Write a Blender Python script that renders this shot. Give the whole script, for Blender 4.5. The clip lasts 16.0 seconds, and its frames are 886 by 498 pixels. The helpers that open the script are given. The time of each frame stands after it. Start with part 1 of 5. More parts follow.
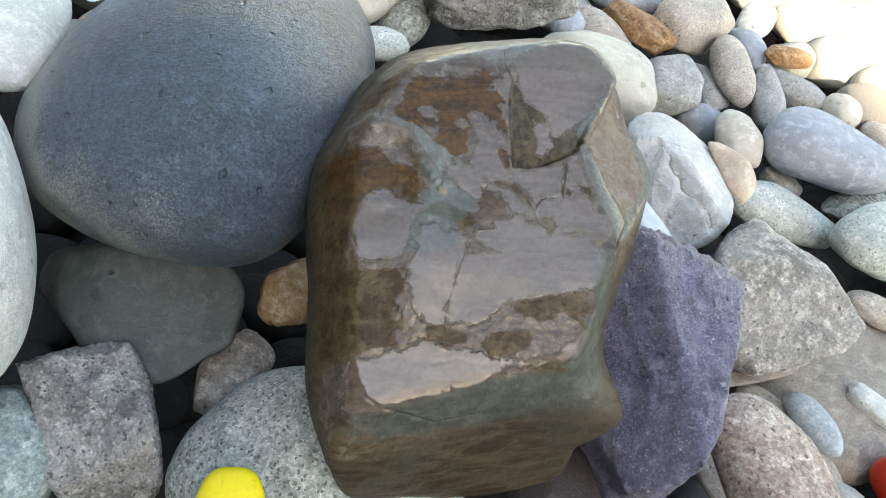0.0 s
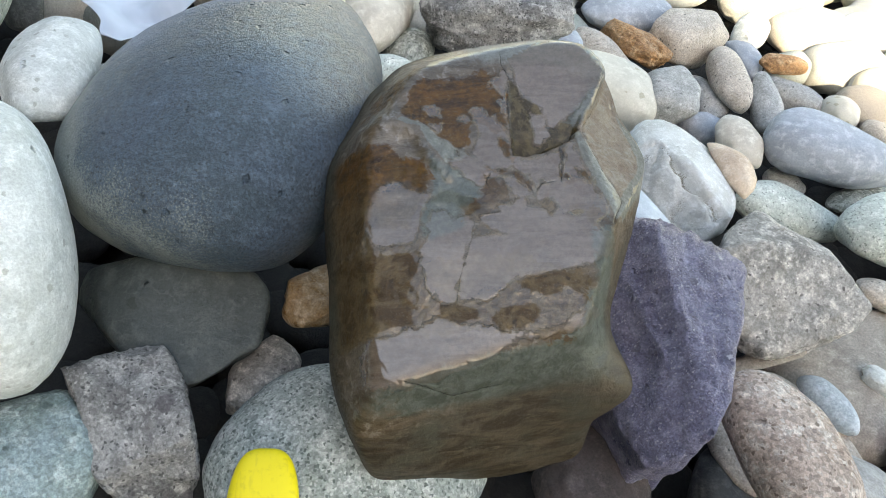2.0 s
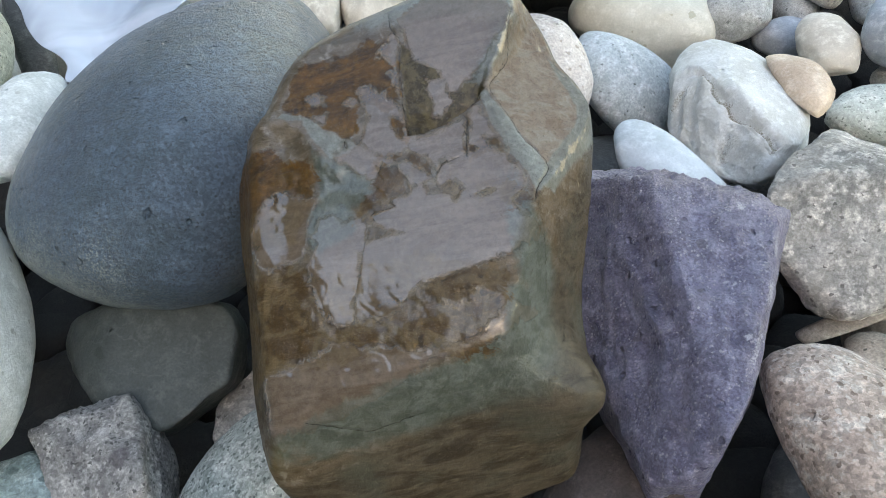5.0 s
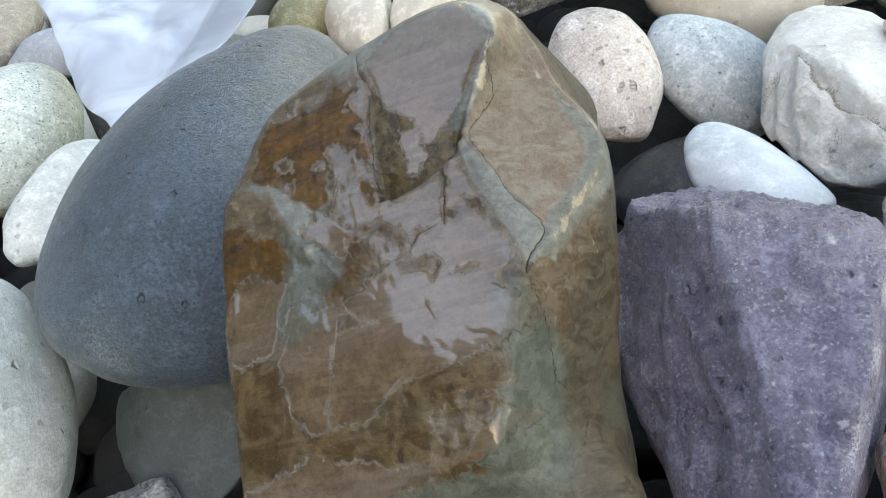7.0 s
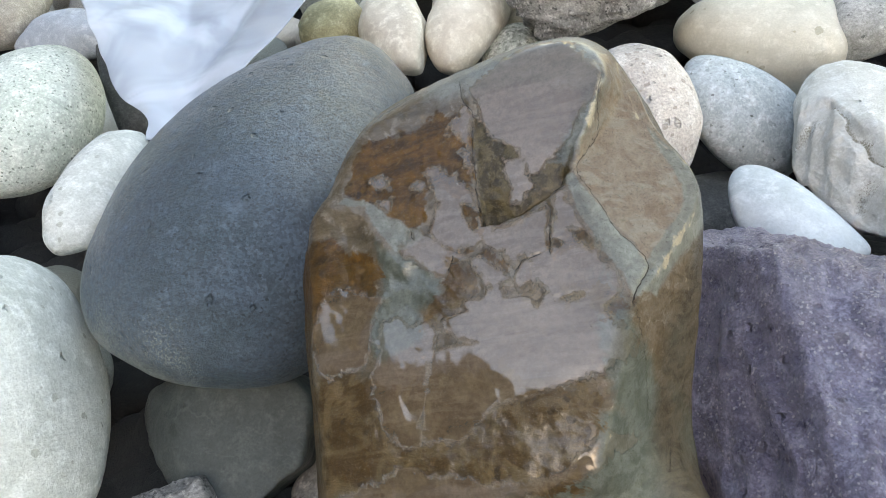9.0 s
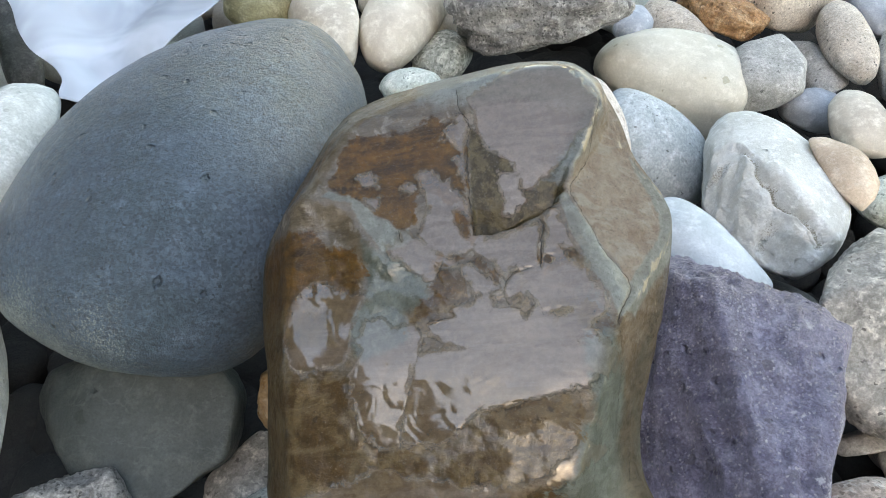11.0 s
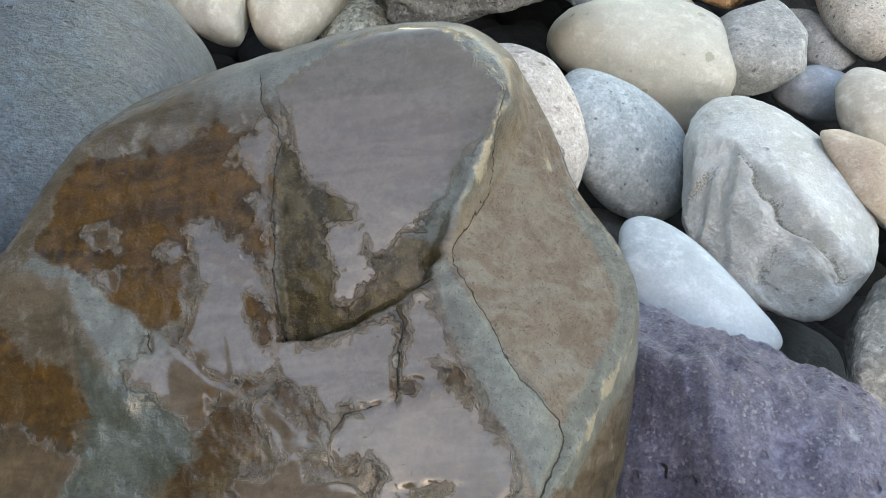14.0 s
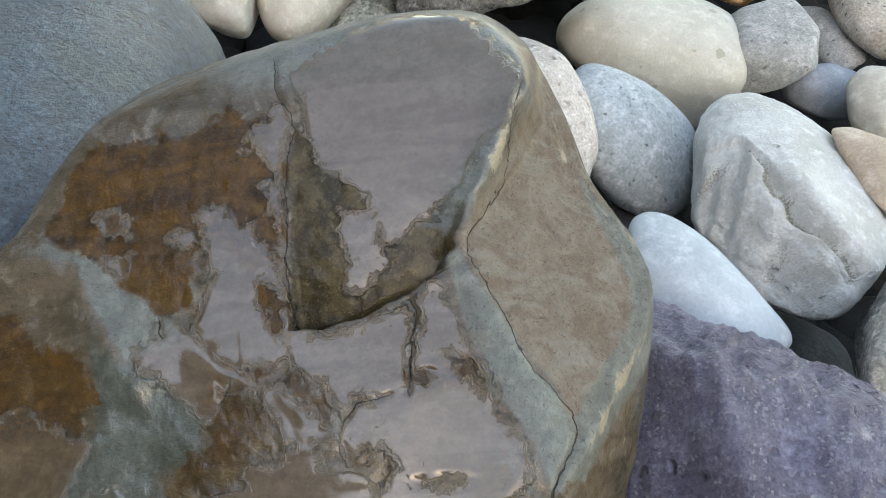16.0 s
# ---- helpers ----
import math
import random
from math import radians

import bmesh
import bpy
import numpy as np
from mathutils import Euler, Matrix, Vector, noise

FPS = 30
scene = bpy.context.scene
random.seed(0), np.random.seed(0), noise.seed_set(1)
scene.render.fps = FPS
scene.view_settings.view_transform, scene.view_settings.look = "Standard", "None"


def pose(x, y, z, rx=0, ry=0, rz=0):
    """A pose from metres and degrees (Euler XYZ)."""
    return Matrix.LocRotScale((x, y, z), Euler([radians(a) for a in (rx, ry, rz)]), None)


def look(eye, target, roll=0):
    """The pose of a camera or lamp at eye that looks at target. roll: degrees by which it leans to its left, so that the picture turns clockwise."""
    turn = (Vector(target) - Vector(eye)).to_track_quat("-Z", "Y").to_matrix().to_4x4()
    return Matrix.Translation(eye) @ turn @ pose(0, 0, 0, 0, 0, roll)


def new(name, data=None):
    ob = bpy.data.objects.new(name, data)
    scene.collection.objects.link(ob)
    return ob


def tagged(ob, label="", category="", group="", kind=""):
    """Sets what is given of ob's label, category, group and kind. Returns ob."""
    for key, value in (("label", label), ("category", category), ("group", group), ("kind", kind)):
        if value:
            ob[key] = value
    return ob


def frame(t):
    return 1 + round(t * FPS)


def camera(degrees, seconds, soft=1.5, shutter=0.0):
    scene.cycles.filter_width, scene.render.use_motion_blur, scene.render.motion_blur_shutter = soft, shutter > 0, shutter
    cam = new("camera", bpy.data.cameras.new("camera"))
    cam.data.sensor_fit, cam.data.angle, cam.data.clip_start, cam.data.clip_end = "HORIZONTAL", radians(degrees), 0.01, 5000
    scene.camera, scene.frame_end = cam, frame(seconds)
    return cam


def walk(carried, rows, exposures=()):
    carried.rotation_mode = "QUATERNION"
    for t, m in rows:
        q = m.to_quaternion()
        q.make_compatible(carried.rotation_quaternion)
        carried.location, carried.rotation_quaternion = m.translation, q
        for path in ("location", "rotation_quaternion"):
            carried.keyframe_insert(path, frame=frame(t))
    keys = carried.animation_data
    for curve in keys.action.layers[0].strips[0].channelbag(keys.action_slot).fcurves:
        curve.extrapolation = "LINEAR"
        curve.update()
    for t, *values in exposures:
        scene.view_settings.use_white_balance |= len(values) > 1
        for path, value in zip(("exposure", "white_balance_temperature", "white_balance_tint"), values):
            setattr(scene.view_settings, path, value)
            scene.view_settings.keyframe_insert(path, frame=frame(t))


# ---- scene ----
cam = camera(62.9, 16.0, soft=0.8)
METRES, EYE, TILT, LEAN, TURN = 0.65, 0.5, -50.0, -14.0, 0.0
ROWS = [
    (0.0, 0.0, 0.0, 0.0, 0.0, 0.0, -0.0),
    (0.5, 0.0005, -0.0075, -0.0152, 1.23, 2.29, 1.34),
    (1.0, 0.0076, -0.0316, -0.0309, 1.53, 4.87, 2.57),
    (1.5, 0.0141, -0.0474, -0.0519, 1.52, 4.17, 3.45),
    (2.0, 0.0082, -0.0405, -0.0509, 1.73, 3.56, 3.03),
    (2.5, 0.0135, -0.0321, -0.051, 1.69, 4.24, 3.78),
    (3.0, 0.0189, -0.0261, -0.0489, 1.53, 3.74, 4.48),
    (5.5, 0.2403, 0.1282, -0.0331, 20.25, 3.14, 12.53),
    (6.0, 0.2524, 0.1575, -0.0126, 22.98, 3.04, 12.72),
    (6.5, 0.2626, 0.183, -0.0059, 25.56, 3.96, 13.91),
    (7.0, 0.2805, 0.2157, -0.0075, 28.29, 4.96, 14.98),
    (7.5, 0.2708, 0.215, 0.0055, 27.91, 4.83, 14.0),
    (8.0, 0.2497, 0.2092, 0.011, 28.14, 4.4, 12.93),
    (8.5, 0.2346, 0.1826, 0.0128, 27.11, 4.81, 12.14),
    (11.0, 0.136, 0.132, 0.0397, 12.66, 2.49, 6.59),
    (11.5, 0.1351, 0.2546, 0.0606, 12.13, 0.39, 5.95),
    (12.0, 0.1556, 0.3253, 0.0773, 11.16, -0.04, 6.35),
    (12.5, 0.1634, 0.3499, 0.0763, 10.54, -0.66, 7.3),
    (13.0, 0.1656, 0.352, 0.0829, 10.79, 0.01, 7.69),
    (13.5, 0.1659, 0.3508, 0.0864, 10.86, 1.01, 7.87),
    (14.0, 0.1649, 0.3511, 0.0858, 10.97, 1.03, 7.76),
    (14.5, 0.1638, 0.3515, 0.0853, 11.1, 1.2, 7.57),
    (15.0, 0.161, 0.3522, 0.0857, 11.15, 0.96, 7.12),
    (15.5, 0.1595, 0.3529, 0.0846, 11.26, 0.86, 7.09),
    (16.0, 0.1605, 0.3527, 0.0839, 11.23, 0.8, 7.07),
]
walk(cam, [(t, pose(0, 0, EYE, TILT, LEAN, TURN) @ pose(METRES * x, METRES * y, METRES * z, 90 + pitch, roll, yaw))
           for t, x, y, z, yaw, pitch, roll in ROWS],
     exposures=[(0.0, 2.56, 9400, 9), (1.0, 2.54, 9400, 9), (2.0, 2.44, 9300, 9), (3.0, 2.46, 9300, 9), (5.5, 2.50, 9100, 9), (7.0, 2.63, 9800, 10), (8.5, 2.58, 10000, 11), (11.0, 2.58, 9500, 9), (12.0, 2.40, 9500, 9), (13.5, 2.38, 9500, 9), (16.0, 2.38, 9500, 9)])

# ---- light: open shade under a clear sky, sun beyond the shadow's edge ----
SUN_ELEVATION = 33.5
SUN_FROM = Vector((0.0, -1.0, 0)).normalized()   # the sun stands behind the added wall
WALL_FROM = Vector((-0.78, -0.62, 0)).normalized()
world = bpy.data.worlds.new("sky")
scene.world = world
world.use_nodes = True
wn = world.node_tree.nodes
wl = world.node_tree.links
sky = wn.new("ShaderNodeTexSky")
sky.sky_type = "NISHITA"
sky.sun_disc = False
sky.sun_elevation = radians(SUN_ELEVATION)
sky.sun_rotation = math.atan2(SUN_FROM.x, SUN_FROM.y)
sky.air_density, sky.dust_density, sky.ozone_density = 1.0, 0.8, 0.6
wl.new(sky.outputs[0], wn["Background"].inputs[0])
wn["Background"].inputs[1].default_value = 0.15

sun_data = bpy.data.lights.new("sun", "SUN")
sun_data.energy, sun_data.angle, sun_data.color = 2.8, radians(0.5), (1.0, 0.95, 0.87)
sun = new("sun", sun_data)
sun_dir = SUN_FROM * math.cos(radians(SUN_ELEVATION)) + Vector((0, 0, math.sin(radians(SUN_ELEVATION))))
sun.matrix_world = look(sun_dir * 20, (0, 0, 0))

# ---- materials ----
class Nodes:
    """A small helper to write node trees in few lines."""

    def __init__(self, name):
        self.mat = bpy.data.materials.new(name)
        self.mat.use_nodes = True
        self.tree = self.mat.node_tree
        self.bsdf = self.tree.nodes["Principled BSDF"]

    def add(self, kind, ins=(), **props):
        n = self.tree.nodes.new(kind)
        for k, v in props.items():
            if k == "operation":
                n.operation = v
            elif k == "blend_type":
                n.blend_type = v
            elif k == "data_type":
                n.data_type = v
            elif k == "feature":
                n.feature = v
            elif k == "attribute_name":
                n.attribute_name = v
            elif k == "interpolation_type":
                n.interpolation_type = v
        for key, v in dict(ins).items():
            self.put(n, key, v)
        return n

    def put(self, n, key, v):
        if hasattr(v, "is_output"):
            self.tree.links.new(v, n.inputs[key])
        else:
            n.inputs[key].default_value = v

    def mix(self, fac, a, b, blend="MIX"):
        n = self.add("ShaderNodeMix", data_type="RGBA", blend_type=blend)
        self.put(n, 0, fac), self.put(n, 6, a), self.put(n, 7, b)
        return n.outputs[2]

    def math(self, op, a, b=0.0, c=0.0):
        n = self.add("ShaderNodeMath", operation=op)
        for i, v in enumerate((a, b, c)):
            self.put(n, i, v)
        return n.outputs[0]

    def ramp(self, v, lo, hi, to_lo=0.0, to_hi=1.0):
        n = self.add("ShaderNodeMapRange", {0: v, 1: lo, 2: hi, 3: to_lo, 4: to_hi}, interpolation_type="SMOOTHSTEP")
        return n.outputs[0]

    def noise(self, co, scale, detail=4.0, rough=0.55, warp=0.0):
        n = self.add("ShaderNodeTexNoise", {"Vector": co, "Scale": scale, "Detail": detail, "Roughness": rough, "Distortion": warp})
        return n.outputs[0]

    def cells(self, co, scale, feature="F1", out="Distance", rand=1.0):
        n = self.add("ShaderNodeTexVoronoi", {"Vector": co, "Scale": scale, "Randomness": rand}, feature=feature)
        return n.outputs[out]

    def attr(self, name):
        return self.add("ShaderNodeAttribute", attribute_name=name).outputs["Fac"]

    def coords(self):
        """Object coordinates in metres, shifted for each object."""
        tc = self.add("ShaderNodeTexCoord").outputs["Object"]
        info = self.add("ShaderNodeObjectInfo").outputs["Random"]
        shift = self.add("ShaderNodeCombineXYZ", {0: self.math("MULTIPLY", info, 7.0), 1: self.math("MULTIPLY", info, 3.0), 2: info})
        return self.add("ShaderNodeVectorMath", {0: tc, 1: shift.outputs[0]}, operation="ADD").outputs[0]

    def bump(self, height, strength, distance, normal=None):
        n = self.add("ShaderNodeBump", {"Height": height, "Strength": strength, "Distance": distance})
        if normal is not None:
            self.put(n, "Normal", normal)
        return n.outputs[0]


def rgb(r, g, b):
    return (r, g, b, 1.0)


def rock(name, base, dark, light, speckle=0.0, speckle_size=0.0025, dark_speck=None, crystal=0.0, grain=0.35, blotch=0.0, blotch_colour=None,
         blotch_size=0.03, pits=0.0, rough=0.75, coat=0.0, relief=0.0008, stretch=(1, 1, 1), dry=None, veins=0.0):
    """Beach stone: a mottled ground, grain, crystals, round blotches, pits and a rubbed surface."""
    m = Nodes(name)
    co = m.coords()
    if stretch != (1, 1, 1):
        co = m.add("ShaderNodeVectorMath", {0: co, 1: stretch}, operation="MULTIPLY").outputs[0]

    def warped(scale, amount):
        shift = m.add("ShaderNodeTexNoise", {"Vector": co, "Scale": scale, "Detail": 3.0}).outputs["Color"]
        shift = m.add("ShaderNodeVectorMath", {0: shift, 1: (0.5, 0.5, 0.5)}, operation="SUBTRACT").outputs[0]
        shift = m.add("ShaderNodeVectorMath", {0: shift, 1: (amount, amount, amount)}, operation="MULTIPLY").outputs[0]
        return m.add("ShaderNodeVectorMath", {0: co, 1: shift}, operation="ADD").outputs[0]

    broad = m.ramp(m.noise(co, 22.0, 5.0, 0.6, 0.4), 0.32, 0.68)
    fine = m.noise(co, 560.0, 5.0, 0.72)
    mid = m.noise(co, 95.0, 6.0, 0.68)
    col = m.mix(broad, dark, base)
    col = m.mix(m.ramp(mid, 0.46, 0.70), col, light)
    height = m.math("ADD", m.math("MULTIPLY", fine, 0.55), m.math("MULTIPLY", mid, 0.9))
    if speckle > 0 or crystal > 0:
        wco = warped(0.9 / speckle_size, speckle_size * 1.6)
        cell = m.add("ShaderNodeTexVoronoi", {"Vector": wco, "Scale": 1.0 / speckle_size, "Randomness": 1.0})
        value = m.add("ShaderNodeSeparateColor", {0: cell.outputs["Color"]})
        near = m.ramp(cell.outputs["Distance"], 0.75, 0.45)
        if crystal > 0:
            tone = m.ramp(value.outputs[2], 0.0, 1.0, 1.0 - crystal, 1.0 + crystal)
            col = m.mix(1.0, col, m.add("ShaderNodeCombineXYZ", {0: tone, 1: tone, 2: tone}).outputs[0], "MULTIPLY")
            height = m.math("ADD", height, m.math("MULTIPLY", value.outputs[2], 0.35))
        if speckle > 0:
            pick = m.math("MULTIPLY", m.ramp(value.outputs[0], 1.0 - speckle, 1.0 - speckle + 0.05), near)
            col = m.mix(m.math("MULTIPLY", pick, 0.85), col, dark_speck or rgb(0.05, 0.055, 0.055))
            pale = m.math("MULTIPLY", m.ramp(value.outputs[1], 1.0 - speckle * 0.9, 1.0 - speckle * 0.9 + 0.06), near)
            col = m.mix(m.math("MULTIPLY", pale, 0.7), col, light)
    if blotch > 0:
        cell = m.add("ShaderNodeTexVoronoi", {"Vector": warped(2.2 / blotch_size, blotch_size * 0.45), "Scale": 1.0 / blotch_size, "Randomness": 1.0})
        value = m.add("ShaderNodeSeparateColor", {0: cell.outputs["Color"]})
        size = m.math("MULTIPLY", value.outputs[1], 0.34)
        inside = m.ramp(m.math("SUBTRACT", cell.outputs["Distance"], size), 0.05, -0.02)
        pick = m.math("MULTIPLY", inside, m.ramp(value.outputs[0], 1.0 - blotch, 1.05 - blotch))
        col = m.mix(m.math("MULTIPLY", pick, 0.72), col, blotch_colour or dark)
    if veins > 0:
        line = m.math("ABSOLUTE", m.math("SUBTRACT", m.noise(co, 14.0, 4.0, 0.6, 1.2), 0.5))
        col = m.mix(m.math("MULTIPLY", m.ramp(line, 0.012, 0.0), veins), col, light)
    dirt = m.ramp(m.noise(co, 9.0, 6.0, 0.7, 0.8), 0.5, 0.78)
    col = m.mix(m.math("MULTIPLY", dirt, 0.35), col, dark)
    if dry:
        rim = m.ramp(m.math("ADD", m.attr("dry"), m.math("MULTIPLY", m.math("SUBTRACT", m.noise(co, 700.0, 4.0, 0.80), 0.5), 1.7)), 0.32, 0.68)
        col = m.mix(rim, col, dry)
    shade = m.ramp(fine, 0.30, 0.70, 1.0 - 0.75 * grain, 1.0 + 0.75 * grain)
    col = m.mix(1.0, col, m.add("ShaderNodeCombineXYZ", {0: shade, 1: shade, 2: shade}).outputs[0], "MULTIPLY")
    if pits > 0:
        hole = m.add("ShaderNodeTexVoronoi", {"Vector": warped(240.0, 0.006), "Scale": 130.0, "Randomness": 1.0})
        value = m.add("ShaderNodeSeparateColor", {0: hole.outputs["Color"]})
        deep = m.math("MULTIPLY", m.ramp(hole.outputs["Distance"], 0.34, 0.14), m.ramp(value.outputs[0], 1.0 - pits, 1.03 - pits))
        height = m.math("SUBTRACT", height, m.math("MULTIPLY", deep, 1.6))
        col = m.mix(m.math("MULTIPLY", deep, 0.65), col, dark)
    m.put(m.bsdf, "Base Color", col)
    sheen = m.ramp(mid, 0.3, 0.7, rough - 0.12, rough + 0.1)
    if dry:
        sheen = m.math("ADD", sheen, m.math("MULTIPLY", rim, 0.2))
    m.put(m.bsdf, "Roughness", sheen)
    m.put(m.bsdf, "Normal", m.bump(height, 1.0, relief * 1.4))
    if coat > 0:
        m.put(m.bsdf, "Coat Weight", coat)
        m.put(m.bsdf, "Coat Roughness", 0.25)
        m.put(m.bsdf, "Coat Normal", m.bump(height, 0.8, relief))
    return m.mat


SLATE_BLUE = rock("blue_grey_stone", rgb(0.050, 0.084, 0.124), rgb(0.034, 0.062, 0.084), rgb(0.078, 0.118, 0.164), speckle=0.08, speckle_size=0.0015, dark_speck=rgb(0.014, 0.026, 0.036), crystal=0.28, grain=0.28, pits=0.08, rough=0.40, relief=0.0025, coat=0.62, dry=rgb(0.25, 0.285, 0.27))
CHALK = rock("white_stone", rgb(0.63, 0.65, 0.625), rgb(0.46, 0.49, 0.465), rgb(0.75, 0.77, 0.75), pits=0.10, grain=0.20, relief=0.0012, blotch=0.20, blotch_colour=rgb(0.33, 0.34, 0.30), blotch_size=0.007)
SPECKLED = rock("pale_speckled_granite", rgb(0.56, 0.61, 0.56), rgb(0.44, 0.50, 0.45), rgb(0.74, 0.77, 0.72), speckle=0.10, speckle_size=0.0017, dark_speck=rgb(0.20, 0.24, 0.21), crystal=0.12, grain=0.18)
GRANITE = rock("grey_granite", rgb(0.39, 0.42, 0.395), rgb(0.24, 0.275, 0.25), rgb(0.56, 0.58, 0.55), speckle=0.20, speckle_size=0.0019, dark_speck=rgb(0.085, 0.105, 0.095), crystal=0.24, relief=0.0012)
OLIVE_DARK = rock("dark_olive_rock", rgb(0.052, 0.064, 0.063), rgb(0.032, 0.042, 0.042), rgb(0.080, 0.094, 0.090), pits=0.04, rough=0.5, blotch=0.40, blotch_colour=rgb(0.020, 0.028, 0.026), blotch_size=0.014, veins=0.5, grain=0.3)
ROUGH_GREY = rock("rough_grey_rock", rgb(0.42, 0.415, 0.405), rgb(0.185, 0.18, 0.178), rgb(0.62, 0.615, 0.60), speckle=0.12, speckle_size=0.0018, dark_speck=rgb(0.09, 0.09, 0.09), crystal=0.20, relief=0.0034, grain=0.35, blotch=0.24, blotch_colour=rgb(0.15, 0.135, 0.145), blotch_size=0.019)
GREEN_ROCK = rock("green_mottled_rock", rgb(0.30, 0.39, 0.40), rgb(0.14, 0.20, 0.185), rgb(0.44, 0.52, 0.51), blotch=0.85, blotch_colour=rgb(0.085, 0.125, 0.120), blotch_size=0.013, crystal=0.2, relief=0.0016, grain=0.4)
PINK_GRANITE = rock("pink_granite", rgb(0.48, 0.385, 0.325), rgb(0.36, 0.27, 0.22), rgb(0.64, 0.585, 0.525), speckle=0.12, speckle_size=0.0026, dark_speck=rgb(0.17, 0.12, 0.095), crystal=0.25, pits=0.10, relief=0.0015)
PINK_PITTED = rock("pitted_pink_stone", rgb(0.56, 0.515, 0.48), rgb(0.45, 0.40, 0.365), rgb(0.68, 0.65, 0.62), blotch=0.90, blotch_colour=rgb(0.28, 0.23, 0.20), blotch_size=0.0065, pits=0.2, relief=0.0018)
PURPLE = rock("purple_rock", rgb(0.241, 0.228, 0.335), rgb(0.144, 0.134, 0.207), rgb(0.357, 0.344, 0.473), speckle=0.10, speckle_size=0.0013, dark_speck=rgb(0.46, 0.44, 0.51), crystal=0.17, rough=0.36, pits=0.10, relief=0.0050, grain=0.28, blotch=0.25, blotch_colour=rgb(0.130, 0.112, 0.155), blotch_size=0.011, coat=0.25, dry=rgb(0.56, 0.55, 0.62))
CONGLOMERATE = rock("conglomerate", rgb(0.463, 0.438, 0.406), rgb(0.275, 0.260, 0.237), rgb(0.825, 0.787, 0.731), speckle=0.06, speckle_size=0.0024, dark_speck=rgb(0.14, 0.128, 0.118), crystal=0.14, relief=0.0034, grain=0.30, blotch=0.20, blotch_colour=rgb(0.62, 0.59, 0.55), blotch_size=0.012)
PALE_BLUE = rock("pale_blue_stone", rgb(0.46, 0.515, 0.555), rgb(0.36, 0.41, 0.44), rgb(0.56, 0.615, 0.645), grain=0.10, blotch=0.15, blotch_colour=rgb(0.33, 0.385, 0.41), blotch_size=0.02, relief=0.0003)
GREY_DOT = rock("grey_dotted_stone", rgb(0.42, 0.48, 0.51), rgb(0.32, 0.375, 0.40), rgb(0.54, 0.595, 0.62), speckle=0.04, speckle_size=0.0020, crystal=0.12, blotch=0.30, blotch_colour=rgb(0.25, 0.29, 0.305), blotch_size=0.008, grain=0.18)
CREAM = rock("cream_dotted_stone", rgb(0.57, 0.55, 0.475), rgb(0.49, 0.47, 0.40), rgb(0.63, 0.61, 0.54), grain=0.10, blotch=0.62, blotch_colour=rgb(0.33, 0.31, 0.23), blotch_size=0.015, relief=0.0005)
TAN = rock("tan_stone", rgb(0.52, 0.465, 0.40), rgb(0.40, 0.35, 0.295), rgb(0.63, 0.58, 0.515), speckle=0.05, speckle_size=0.002, crystal=0.12, relief=0.0008)
PEACH = rock("peach_lumpy_stone", rgb(0.60, 0.475, 0.365), rgb(0.47, 0.36, 0.27), rgb(0.70, 0.60, 0.50), grain=0.15, relief=0.0012)
IVORY = rock("ivory_stone", rgb(0.62, 0.57, 0.49), rgb(0.48, 0.43, 0.36), rgb(0.72, 0.68, 0.60), grain=0.1, relief=0.0005)
RUST = rock("rust_orange_rock", rgb(0.50, 0.27, 0.12), rgb(0.32, 0.16, 0.07), rgb(0.62, 0.42, 0.25), pits=0.3, relief=0.0030, grain=0.4, crystal=0.2, speckle_size=0.003)
OLIVE_YELLOW = rock("yellow_olive_stone", rgb(0.40, 0.37, 0.22), rgb(0.26, 0.24, 0.14), rgb(0.52, 0.48, 0.32), relief=0.0008)
MID_GREY = rock("mid_grey_stone", rgb(0.42, 0.42, 0.405), rgb(0.269, 0.275, 0.263), rgb(0.525, 0.525, 0.512), speckle=0.04, crystal=0.08, relief=0.0010)
BLUE = rock("blue_stone", rgb(0.370, 0.410, 0.460), rgb(0.270, 0.305, 0.345), rgb(0.500, 0.540, 0.585), grain=0.15, relief=0.0006)
SLAB = rock("brown_grey_slab", rgb(0.324, 0.288, 0.246), rgb(0.240, 0.210, 0.180), rgb(0.432, 0.390, 0.336), relief=0.001, veins=0.3)
WHITE_VEIN = rock("creased_white_stone", rgb(0.66, 0.675, 0.665), rgb(0.53, 0.54, 0.515), rgb(0.78, 0.80, 0.80), grain=0.14, pits=0.05, relief=0.0018, dry=rgb(0.26, 0.25, 0.205))
QUARTZ = rock("amber_quartz", rgb(0.38, 0.24, 0.12), rgb(0.24, 0.15, 0.08), rgb(0.58, 0.46, 0.34), rough=0.35, relief=0.0012)
GREY_GREEN = rock("grey_green_granite", rgb(0.34, 0.365, 0.33), rgb(0.24, 0.265, 0.235), rgb(0.52, 0.54, 0.50), speckle=0.20, speckle_size=0.0030, dark_speck=rgb(0.14, 0.16, 0.14), crystal=0.3, relief=0.0014)
DARK = rock("dark_wet_stone", rgb(0.060, 0.064, 0.064), rgb(0.035, 0.038, 0.04), rgb(0.11, 0.115, 0.115), rough=0.5, veins=0.4)
DARKBROWN = rock("dark_brown_rock", rgb(0.085, 0.065, 0.062), rgb(0.05, 0.04, 0.04), rgb(0.14, 0.115, 0.11), relief=0.002)
# near-black: the shade of the gaps is put into this base colour
GROUND = rock("shaded_shingle_bed", rgb(0.024, 0.025, 0.026), rgb(0.014, 0.015, 0.016), rgb(0.040, 0.041, 0.041), relief=0.004)
